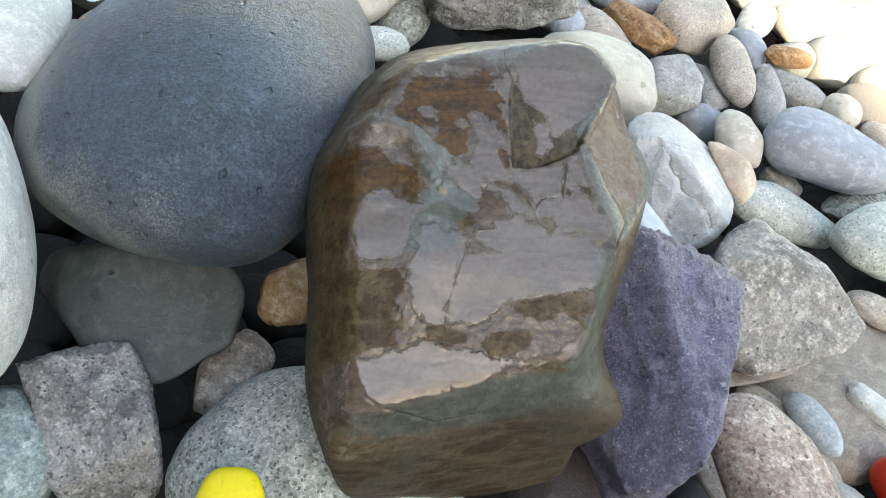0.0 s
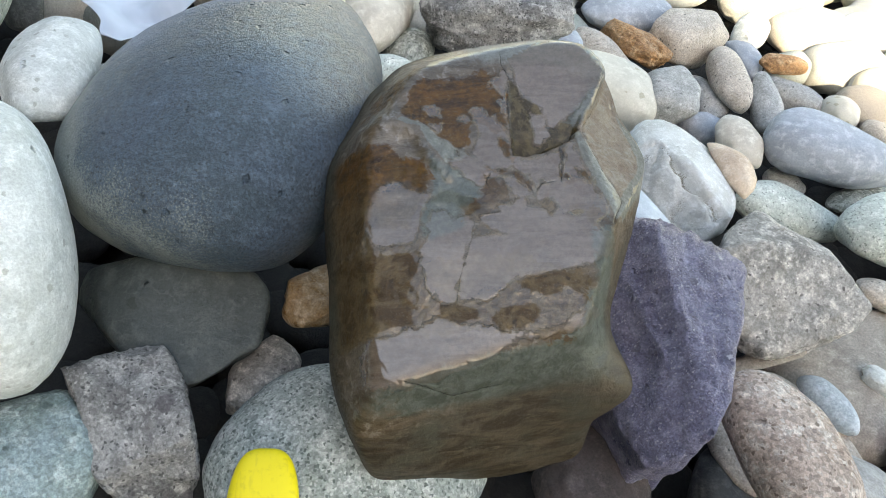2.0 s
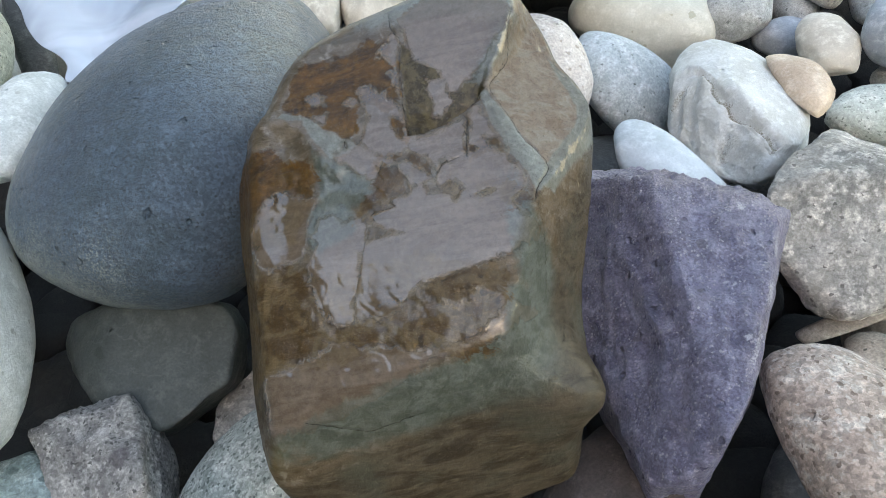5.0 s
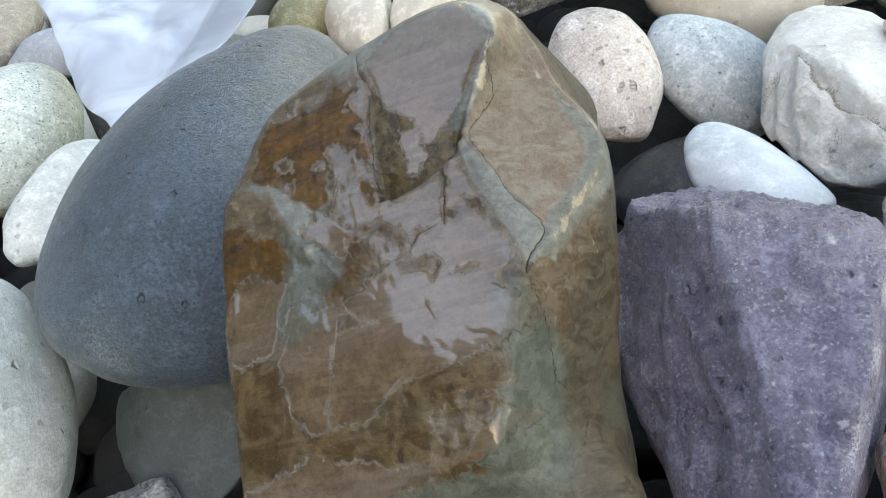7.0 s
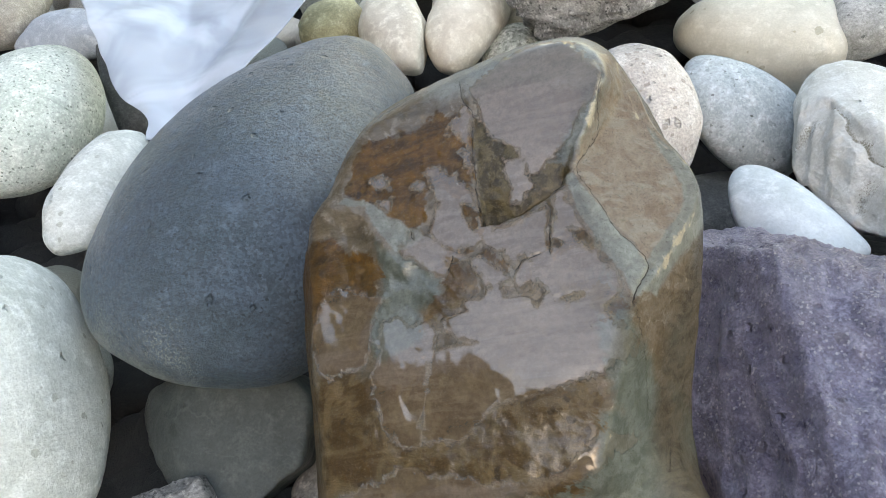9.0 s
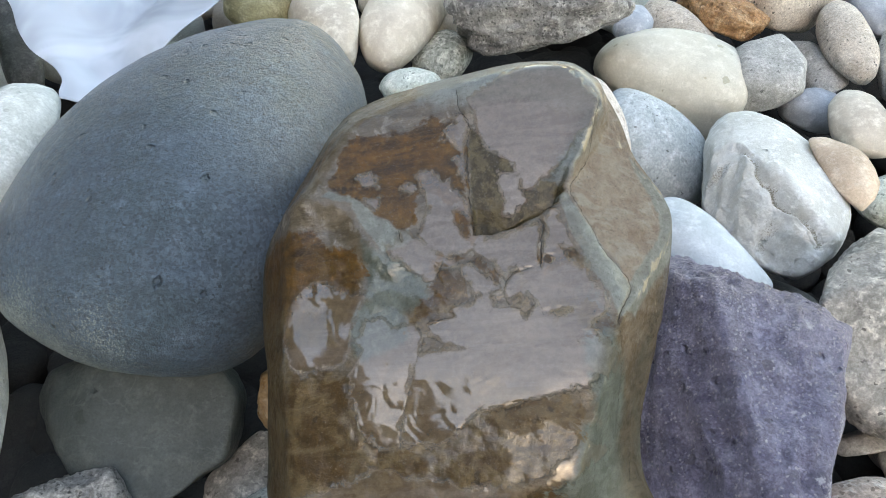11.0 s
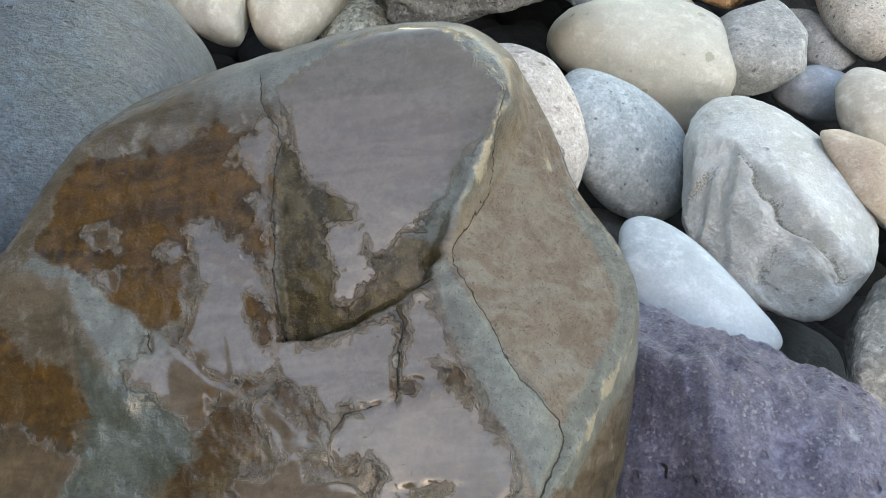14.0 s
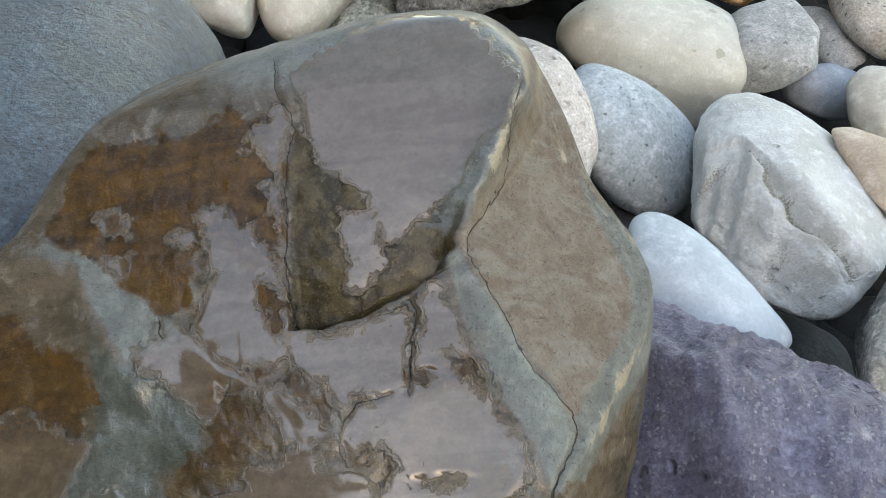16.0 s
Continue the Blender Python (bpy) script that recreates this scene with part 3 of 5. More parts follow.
BROWN_UPPER = [(-55, 65), (-47, 66), (-32, 64), (-24.5, 66.5), (-13.5, 69), (-6.5, 70), (-4.5, 67), (0, 52), (0, 25), (-13, 31.5), (-21, 33.5), (-22.5, 21.5), (-27.5, 19.5), (-30, 13.5), (-33, 19.5),
               (-36, 24), (-42, 26.5), (-48.5, 33.5), (-56, 38), (-64, 42), (-59, 55)]
BROWN_MIDDLE = [(-16, 2.5), (-5.5, -1.5), (-3, -9), (-0.5, -13), (-2, -15.5), (-9, -16), (-11, -20.5), (-18, -27), (-29, -25), (-29, -18.5), (-22, -11.5), (-18.5, -5)]
BROWN_LEFT = [(-76, 19), (-61, 13.5), (-51, 11.5), (-47, 3.5), (-47.5, -5), (-52, -10), (-53.5, -18), (-59, -30), (-85, -28)]
POOL = [(0.7, 65), (4.5, 61), (9, 52), (16.5, 47.5), (19.5, 42.5), (22.5, 34), (27.5, 33.5), (30, 37.5), (37, 37), (40, 31), (38, 26), (26, 20.5), (19, 15.5), (7, 14), (1, 16), (0, 28), (0, 52)]
GREEN_LEFT = [(-46.5, 15), (-37, 9), (-31, 6), (-18.5, -5), (-16.5, -11.5), (-28, -17.5), (-26, -27), (-47, -39), (-52, -30), (-51, -16.5), (-45, -10.5), (-46.5, 0)]
SHOULDER = [(-67, 36.5), (-62, 39), (-56.5, 36), (-54, 36.5), (-48.5, 33.5), (-42, 26.5), (-36, 24), (-31.5, 18.5), (-27, 19.5), (-25, 14), (-30.5, 10), (-37, 9), (-43.5, 18), (-48.5, 25), (-52, 32.5)]
VEIN = [(36.5, 30), (41, 29.5), (42.5, 25), (49.5, 14), (53.5, 4.5), (58.5, -2), (62.5, -9.5), (63, -11.5), (61, -20), (57, -24), (54, -13), (49.5, -6.5), (45.5, -2), (44, 6), (40, 15.5), (37.5, 23.5)]
LOBE_EDGE = [(72, 53), (79, 42), (87, 31), (90, 24), (86, 13), (78, -1), (69, -13), (64, -22), (58, -20), (63, -9), (69, 1), (77, 12), (79, 24), (75, 36)]
RIM = [(-22, 78), (-11.5, 74.5), (-4, 75.5), (-3, 73.5), (9, 74), (28, 72), (42, 66.5), (49, 63), (46.5, 55), (41, 46), (36, 39), (40, 37), (47, 46), (57, 65), (60, 90), (50, 105), (20, 125), (-30, 115)]


MATT_ARCH = [(-101, 20), (-92, 21), (-76, 17), (-61, 15), (-49, 8), (-46, -1), (-50, -6), (-61, 0), (-72, 1), (-78, -6), (-81, -21), (-84, -33), (-88, -41), (-102, -37), (-107, -13), (-107, 10)]
MATT_LOW = [(-102, -37), (-76, -45), (-59, -43), (-54, -50), (-58, -59), (-60, -67), (-56, -73), (-57, -81), (-73, -86), (-83, -91), (-98, -95), (-103, -77)]
MATT_RIGHT = [(-1, -59), (12, -55), (40, -50), (41, -63), (38, -68), (25, -63), (16, -67), (8, -65)]
MATT_MIDDLE = [(-16, -78), (-9, -73), (8, -71), (11, -76), (8, -82), (-1, -84), (-9, -87)]
MATT_NOTCH = [(-42, -72), (-33, -70), (-21, -74), (-18, -79), (-32, -82), (-42, -78)]
MATT_SPOT = [(-47, -14), (-38, -6), (-21, -11), (-18, -17), (-26, -22), (-34, -15)]
FILM_FOOT = [(-83, -113), (-84, -98), (-79, -90), (-57, -84), (-40, -79), (-15, -83), (8, -87), (23, -83), (38, -71), (46, -73), (28, -87), (-1, -90), (-20, -102), (-45, -111), (-66, -115)]
FILM_WIDE = [(-49, -37), (-30, -34), (28, -29), (46, -37), (41, -49), (-1, -57), (-15, -69), (-40, -71), (-46, -67), (-51, -50)]
FILM_ISLE = [(-81, -4), (-66, -1), (-47, -11), (-50, -20), (-55, -35), (-62, -37), (-76, -39), (-81, -30)]
FILM_TWIN = [(-46, -19), (-39, -18), (-34, -25), (-30, -22), (-23, -23), (-21, -30), (-24, -45), (-29, -53), (-32, -62), (-33, -53), (-31, -44), (-36, -38), (-40, -45), (-47, -39), (-48, -27)]
BROWN_LOW = [(-78, -34), (-45, -46), (-9, -40), (30, -52), (37, -57), (34, -73), (31, -89), (-12, -88), (-59, -88), (-81, -92)]
EDGE_RIGHT = [(24, -108), (27, -90), (33, -72), (37, -55), (44, -38), (53, -20), (62, -8), (78, 4), (84, -20), (80, -60), (90, -110), (60, -125)]
TEAL_LOW = [(38, -63), (48, -62), (52, -75), (51, -92), (43, -101), (29, -104), (31, -89), (36, -73)]


def wet_stone():
    """A block of bedded stone about 19 by 23 by 10 cm. Own axes: u across its face, v up the face, w out of it."""
    d, tri = sphere(8)
    d = d + np.array((0, 0, 0.55))
    d = d / np.linalg.norm(d, axis=1)[:, None]
    mid = np.array((-0.005, -0.015, -0.045))
    cuts = [  # outward direction and distance from the middle
        (0.885, 0.128, 0.448, 0.1001), (0.964, -0.102, -0.247, 0.0797), (0.871, -0.335, 0.359, 0.0741), (-0.813, -0.026, 0.582, 0.0890), (-0.680, 0.391, 0.620, 0.0965),
        (0.918, 0.390, 0.078, 0.1009), (0.831, 0.321, 0.454, 0.1000), (-0.991, -0.058, 0.119, 0.1035), (-0.783, 0.483, 0.392, 0.1064), (-0.248, 0.723, 0.645, 0.1052),
        (-0.117, 0.799, 0.589, 0.1071), (-0.967, 0.083, 0.242, 0.1121), (-0.480, 0.762, 0.435, 0.1198), (0.762, -0.593, 0.260, 0.1190), (0.115, 0.839, 0.531, 0.1204),
        (0.677, 0.663, 0.320, 0.1248), (0.321, 0.822, 0.471, 0.1265), (-0.924, -0.365, 0.111, 0.1246), (0.492, -0.826, 0.275, 0.1316), (0.068, -0.990, 0.122, 0.1372),
        (-0.758, -0.634, 0.156, 0.1489), (0.0, 0.0, 1.0, 0.0475), (0.24, -0.80, 0.55, 0.0915), (0.0, 0.0, -1.0, 0.055), (0.0, 0.98, -0.2, 0.112),
    ]
    k = 32.0
    total = np.zeros(len(d))
    for nx, ny, nz, dist in cuts:
        total += (np.maximum(d @ np.array((nx, ny, nz)), 1e-6) / (1.015 * dist)) ** k
    p = mid + d * (total ** (-1 / k))[:, None]
    u, v, w = p[:, 0].copy(), p[:, 1].copy(), p[:, 2].copy()
    top = step(w + 0.012 * step(u, 0.03, 0.06), -0.032, -0.010)
    # the lower third of the face leans away from the rest
    fold = -0.042 - 0.12 * u - v
    p[:, 2] -= 0.055 * step(w, -0.05, -0.01) * (fold + np.sqrt(fold * fold + 0.004 ** 2)) * 0.5
    # a corner juts out at the lower right, under a shallow waist
    jut = np.exp(-((u - 0.050) ** 2 + (v + 0.112) ** 2 + (w + 0.040) ** 2) / 0.026 ** 2)
    waist = np.exp(-((v + 0.070) / 0.026) ** 2) * step(u, 0.045, 0.075)
    p[:, 0] += 0.027 * jut - 0.002 * waist
    p[:, 1] -= 0.004 * jut
    p[:, 0] -= 0.0030 * np.exp(-((v - 0.054) / 0.014) ** 2) * step(u, 0.045, 0.075)
    # where water stands on the face
    film = patches(u, v, [(0.011, -0.020, 0.032, 0.016, -1), (0.024, -0.036, 0.028, 0.013, -4)]) - 25 * step(v, -0.024, -0.012)
    for outline in FILM_UPPER, FILM_STRIP, FILM_SHEET, FILM_RIBBON, FILM_MIDDLE, FILM_RIGHT, FILM_LOW, FILM_POOL, FILM_FOOT, FILM_WIDE, FILM_ISLE, FILM_TWIN:
        film = np.maximum(film, region(u, v, outline))
    film = np.maximum(film, patches(u, v, [(-0.0445, 0.0428, 0.005, 0.0028, -30), (-0.042, 0.032, 0.0022, 0.0032, 0), (-0.0276, 0.038, 0.003, 0.0026, 0)]))
    dry = np.maximum(region(u, v, GAP_UPPER), region(u, v, GAP_DIAGONAL))
    dry = np.maximum(dry, patches(u, v, [(0.0412, 0.002, 0.0048, 0.0025, -35), (0.0315, 0.0018, 0.0030, 0.0018, 0), (0.0205, -0.017, 0.0024, 0.004, 0), (0.034, -0.020, 0.006, 0.0018, 0)]))
    film = np.minimum(film, -dry)
    matt = np.maximum.reduce([region(u, v, outline) for outline in (MATT_ARCH, MATT_LOW, MATT_RIGHT, MATT_MIDDLE, MATT_NOTCH, MATT_SPOT)])
    matt = np.maximum(matt, np.minimum(np.minimum(region(u, v, POOL), 27 - 1000 * v), -np.maximum(region(u, v, FILM_POOL), region(u, v, FILM_UPPER))))
    film = np.minimum(film, -matt)
    bare = 1 - 0.94 * step(film, -0.6, 1.0) * top
    out = 0.0015 * fractal(p * 19, 41, 2) + bare * (0.00022 * fractal(p * 90, 43, 2) + 0.00020 * fractal(p * 220, 57, 3, 0.6))
    out += bare * 0.00025 * fractal(np.stack([u * 8, v * 90 + w * 80, w * 40], 1), 77, 3)
    uu = u + 0.0011 * lattice(p * 130, 5) + 0.0006 * lattice(p * 380, 6)
    vv = v + 0.0011 * lattice(p * 130, 15) + 0.0006 * lattice(p * 380, 16)
    # the U-shaped step: the layer inside it is sunk towards its lower lip
    left, _ = line_distance(uu, vv, [(-0.004, 0.083), (-0.003, 0.073), (0.001, 0.066), (-0.0007, 0.054), (-0.0007, 0.036), (0.0005, 0.019), (0.003, 0.015)])
    lip, _ = line_distance(uu, vv, [(0.003, 0.016), (0.014, 0.0145), (0.022, 0.017), (0.030, 0.0225), (0.037, 0.028)])
    inside = step(uu, -0.001, 0.0012) * step(vv - (0.0142 + 7.2 * np.maximum(uu - 0.010, 0) ** 1.75), 0.0, 0.0007) * step(0.078 - vv, 0, 0.02) * step(0.055 - uu, 0, 0.014)
    sunk = np.exp(-np.maximum(lip - 0.001, 0) / 0.014) * (0.0042 + 0.0006 * step(uu, 0.012, 0.034)) + np.exp(-np.maximum(left - 0.0005, 0) / 0.010) * 0.0009
    # the lobe on the right: a sloping break below the upper layer, steep along the ridge, gentle along the pale vein
    ridge, ridge_side = line_distance(uu, vv, [(0.063, 0.110), (0.060, 0.085), (0.0585, 0.067), (0.052, 0.054), (0.044, 0.042), (0.040, 0.032), (0.044, 0.024), (0.052, 0.007), (0.0585, -0.002), (0.063, -0.014), (0.066, -0.030)])
    across = ridge_side * ridge
    out -= top * inside * sunk * (1 - step(across, -0.003, 0.0005))
    level = 0.002 - (0.541 * (u - 0.042) + 0.156 * (v - 0.029)) / 0.827
    on_lobe = step(w - level, -0.0035, -0.0005)
    slip = step(across, -0.0012 - 0.014 * step(0.028 - v, 0, 0.022), 0.0035) * step(v, -0.034, -0.012)
    p[:, 2] -= np.maximum(w - level, 0) * slip
    out += top * 0.0012 * np.exp(-((across + 0.002) / 0.0035) ** 2) * step(vv, 0.03, 0.05)
    # cracks: half width in millimetres, and the line
    far, side, wide = np.full(len(u), 9.0), np.zeros(len(u)), np.zeros(len(u))
    for width, pts in ((0.32, [(-4.1, 81.7), (-3.9, 74.8), (-3.2, 72.3), (0.2, 68), (0.9, 64.1), (0.1, 60.3), (-0.8, 54.4), (-0.7, 36), (0.1, 24.7), (0.7, 18.8), (1.8, 15.4), (5.4, 14.2)]),
                       (0.55, [(5.4, 14.2), (10.8, 15.2), (18.1, 17.8), (28.2, 22.3), (36.4, 25.1)]),
                       (0.24, [(56.9, 67.6), (52.9, 54.7), (51.5, 48.1), (46.8, 40.7), (41.9, 32.2), (42.2, 28.3), (44.9, 23.8), (49.4, 14.8), (52.1, 7.2), (55, 2.1), (58.7, -2.2), (62.3, -7), (63.3, -11.7)]),
                       (0.50, [(63.3, -11.7), (61.5, -15.4), (57.8, -21.2), (56, -26)]), (0.42, [(28.3, 19.1), (29.8, 16.3), (28.7, 11.3), (27.7, 3.8), (27.5, -1.1)]),
                       (0.22, [(13.2, -6.8), (15.7, -3.3), (23.3, -1.6)]), (0.30, [(-31.4, 18.3), (-30, 13.8)]), (0.20, [(-12.9, 2.7), (-14.7, -2.2), (-13, -5.9)]),
                       (0.14, [(57, -26), (56, -45), (53, -62), (55, -75), (48, -85)]), (0.30, [(-60, -112), (-36, -118), (-10, -112)]), (0.10, [(-21, -27), (-26, -42), (-31, -58), (-34, -80)])):
        dist, way = line_distance(u, v, [(x / 1000, y / 1000) for x, y in pts])
        closer = dist < far
        far, side, wide = np.where(closer, dist, far), np.where(closer, way, side), np.where(closer, width, wide)
    out -= 0.0006 * np.minimum(1, wide / 0.3) ** 2 * top * np.exp(-(far / (0.0010 * wide + 0.0004)) ** 2)
    film = np.minimum(film, far * 1000 - 0.4 - wide)
    # shoulder along the pale bed on the left, and the rough hollow beside it
    shoulder, _ = line_distance(uu, vv, [(-0.085, 0.034), (-0.066, 0.036), (-0.054, 0.031), (-0.046, 0.018), (-0.036, 0.004)])
    out += top * 0.0022 * np.exp(-(shoulder / 0.006) ** 2)
    out += top * 0.0022 * np.exp(-((u + 0.048) / 0.016) ** 2) * step(v, -0.090, -0.055) * step(0.030 - v, 0, 0.020)
    hollow = step(blob(u, v, -0.070, 0.003, 0.028, 0.032), 0.0, 16.0)
    out -= top * hollow * (0.0014 + 0.0004 * fractal(p * 150, 91, 3))
    n = d.copy()
    n[:, 2] = np.where(top > 0.5, 1.5, n[:, 2])
    n /= np.linalg.norm(n, axis=1)[:, None]
    p = p + n * out[:, None]

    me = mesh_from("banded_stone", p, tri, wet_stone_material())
    foot = -0.0945 + 0.31 * (u + 0.014) - v
    damp = np.maximum(step(foot, -0.005, 0.005), np.maximum(step(region(u, v, EDGE_RIGHT), 0.0, 6.0), 1 - top))
    brown = patches(u, v, [(-0.080, -0.064, 0.022, 0.028, 0), (0.016, -0.066, 0.022, 0.009, 12), (-0.080, 0.004, 0.024, 0.018, 0),
                           (0.045, -0.023, 0.008, 0.005, -30), (-0.073, 0.058, 0.018, 0.006, 45)])
    for outline in BROWN_UPPER, BROWN_MIDDLE, BROWN_LEFT, BROWN_LOW, MATT_ARCH, MATT_LOW:
        brown = np.maximum(brown, region(u, v, outline))
    brown = np.maximum(brown, dry + 0.5)
    green = patches(u, v, [(0.043, 0.045, 0.022, 0.0045, 50), (0.051, -0.055, 0.045, 0.008, 96), (-0.010, -0.108, 0.075, 0.012, 12), (0.032, -0.095, 0.030, 0.013, 25)])
    green = np.maximum(np.maximum(green, region(u, v, GREEN_LEFT)), region(u, v, TEAL_LOW))
    blue = np.maximum(np.maximum(region(u, v, SHOULDER), region(u, v, VEIN)), region(u, v, LOBE_EDGE))
    crust_d, _ = line_distance(uu, vv, [(0.030, 0.104), (0.047, 0.100), (0.054, 0.097), (0.059, 0.089), (0.058, 0.077), (0.0555, 0.065), (0.0515, 0.054), (0.0475, 0.047)])
    outer_d, _ = line_distance(uu, vv, [(0.052, 0.098), (0.0605, 0.086), (0.0625, 0.076), (0.066, 0.064), (0.071, 0.051), (0.079, 0.040), (0.084, 0.032), (0.0865, 0.024), (0.083, 0.013), (0.075, -0.001), (0.066, -0.016)])
    lobe = step(across, -0.0005, 0.0015) * step(vv, -0.024, -0.010) * on_lobe
    fields = {"brown": brown, "green": green, "blue": np.where(top > 0.3, blue, -9.0), "film": np.where(top > 0.3, film, -20.0), "pool": region(u, v, POOL), "matt": matt, "damp": damp, "low": step(-v, -0.016, 0.030), "lobe": lobe,
              "crack_side": side * far * 1000, "crack_far": far * 1000, "crack_width": 0.44 * wide * np.clip(top + 0.3, 0, 1),
              "flank": np.clip(1 - step(w, -0.036, -0.013) + 0.25 * lattice(p * 60, 9), 0, 1) * (1 - lobe),
              "rim": np.where(vv > 0.03, region(u, v, RIM), -20.0),
              "crust": 0.64 * np.exp(-(crust_d / 0.0011) ** 2) * step(lattice(p * 70, 33), -0.6, 0.2) + 0.42 * np.exp(-(outer_d / 0.0012) ** 2) * step(w - level, -0.0045, -0.0015)}
    for name, values in fields.items():
        me.attributes.new(name, "FLOAT", "POINT").data.foreach_set("value", values.astype(np.float32))
    ob = new("banded_stone", me)
    face = Matrix(((0.984, -0.080, -0.157), (0.0, 0.891, -0.453), (0.176, 0.446, 0.877)))
    ob.matrix_world = Matrix.Translation((0.101, 0.268, 0.242)) @ face.to_4x4()
    return tagged(ob, "large wet brown and grey-green banded stone with cracks", "stone")


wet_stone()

# ---- the stones round it ----
DARK_BOULDER = stone("boulder", (-0.077, 0.406, 0.151), (0.1200, 0.1456, 0.0807), (0, -16, -8), SLATE_BLUE, "smooth dark blue-grey egg-shaped boulder leaning on the wet stone", seed=11, level=6, lumps=0.02, rough=0.002, power=2.25,
      planes=[(0.97, 0.07, -0.21, 0.92), (0.86, 0.21, -0.47, 0.93), (-0.30, 0.51, 0.81, 0.96), (-0.22, -0.96, -0.18, 0.97), (-0.49, 0.25, 0.84, 0.97), (-0.07, -0.90, -0.43, 0.98), (0.77, -0.16, -0.62, 0.98), (-0.02, 0.63, 0.77, 0.98), (0.90, -0.20, -0.38, 1.00), (-0.77, -0.02, 0.64, 1.01), (-0.54, -0.83, -0.12, 1.02), (0.84, 0.52, -0.18, 1.03), (-0.54, -0.22, 0.81, 1.03), (-0.41, -0.90, 0.16, 1.04), (0.83, 0.50, 0.24, 1.05), (-0.67, -0.59, 0.45, 1.06)])
stone("boulder", (-0.183, 0.255, 0.154), (0.037, 0.094, 0.064), (28, -1, 13), CHALK, "large smooth white boulder beside dark gaps", seed=12, level=6, lumps=0.03,
      planes=[(0.86, 0.48, -0.17, 0.90), (-0.78, 0.35, 0.53, 0.92), (-0.34, 0.84, 0.43, 0.92), (0.40, 0.91, 0.12, 0.94), (-0.87, -0.10, 0.49, 0.94), (0.06, -1.00, -0.07, 0.95), (-0.18, -0.95, 0.27, 0.98), (0.34, -0.83, -0.43, 1.00), (0.65, 0.30, -0.70, 1.02), (-0.76, -0.53, 0.37, 1.02), (0.57, -0.44, -0.70, 1.02), (0.65, -0.10, -0.75, 1.03), (0.56, 0.63, -0.53, 1.03), (0.41, 0.86, -0.29, 1.06), (-0.50, 0.03, 0.87, 1.06)])
stone("stone", (-0.211, 0.426, 0.163), (0.0311, 0.0716, 0.0249), (-5, -2, 6), CHALK, "elongated white stone with a few dark dots", seed=13, level=5,
      planes=[(0.71, 0.01, -0.70, 0.85), (-0.61, -0.75, 0.27, 0.92), (0.22, 0.89, 0.39, 0.94), (-0.20, -0.95, -0.24, 0.95), (-0.60, 0.10, 0.80, 0.96), (0.75, 0.47, -0.47, 0.96), (-0.43, 0.42, 0.80, 0.97), (-0.04, 0.79, 0.61, 0.97), (0.14, -0.83, -0.54, 1.00), (-0.69, -0.23, 0.68, 1.02), (-0.42, -0.91, 0.04, 1.03), (0.61, 0.79, -0.08, 1.06)])
stone("stone", (-0.361, 0.552, 0.140), (0.093, 0.069, 0.055), (0, 0, 94), SPECKLED, "pale greenish-white stone with fine dark speckles", seed=14, level=5, lumps=0.02,
      planes=[(0.39, 0.27, 0.88, 0.99), (0.45, -0.80, -0.40, 1.00), (0.68, -0.73, -0.10, 1.00), (-0.68, 0.65, 0.33, 1.01), (-0.68, -0.18, -0.71, 1.01), (-0.85, 0.10, -0.52, 1.02), (-0.39, 0.67, 0.64, 1.03), (-0.90, 0.39, -0.20, 1.03), (0.68, -0.07, 0.73, 1.03), (0.17, -0.76, -0.62, 1.03), (-0.41, -0.45, -0.79, 1.03), (0.81, -0.48, 0.34, 1.05)])
stone("rock", (-0.100, 0.279, 0.067), (0.071, 0.054, 0.037), (28, -8, -14), OLIVE_DARK, "dark olive-grey rock with a smooth broken face", seed=15, level=6, sharp=30, power=2.6, lumps=0.03, rough=0.004, crag=0.02,
      planes=[(0.98, 0.04, -0.20, 0.92), (-0.62, -0.77, 0.14, 0.70), (0.76, -0.62, -0.19, 0.80), (-0.01, 1.00, -0.00, 0.86), (-0.47, 0.84, 0.25, 0.88), (0.30, -0.95, 0.02, 0.91), (-0.35, -0.94, 0.07, 0.92), (0.91, -0.37, -0.20, 0.93), (-0.76, -0.40, 0.52, 0.94), (-0.85, -0.47, 0.24, 1.00), (-0.42, -0.82, 0.39, 1.01), (-0.84, -0.09, 0.54, 1.02), (0.54, 0.05, 0.84, 0.77)])
stone("rock", (-0.106, 0.194, 0.066), (0.0700, 0.0400, 0.0320), (-0, 0, -54), ROUGH_GREY, "rough broken grey rock with sharp corners", seed=16, level=6, sharp=40, power=5, lumps=0.05, rough=0.014, crag=0.07,
      planes=[(-0.18, -0.98, 0.01, 0.70), (0.35, -0.93, -0.12, 0.78), (-0.94, 0.11, 0.33, 0.79), (0.44, 0.90, 0.01, 0.84), (0.80, 0.58, -0.11, 0.92), (0.08, 0.99, 0.13, 1.02), (-0.92, -0.23, 0.31, 1.04), (0.92, -0.34, -0.21, 1.05), (0.44, -0.32, 0.84, 0.78), (0.97, -0.18, 0.15, 0.60)])
stone("rock", (-0.156, 0.172, 0.060), (0.044, 0.038, 0.031), (-0, 0, -50), GREEN_ROCK, "blue-green rock with dark mottles", seed=17, level=6, sharp=22, power=3, crag=0.02,
      planes=[(0.26, 0.97, -0.03, 0.89), (-0.09, 0.99, 0.12, 0.94), (-0.87, 0.22, 0.44, 0.94), (0.59, -0.78, -0.21, 0.99), (-0.19, -0.97, 0.12, 0.99), (0.75, 0.62, -0.24, 1.00), (0.94, -0.11, -0.33, 1.02), (-0.63, -0.71, 0.32, 1.05)])
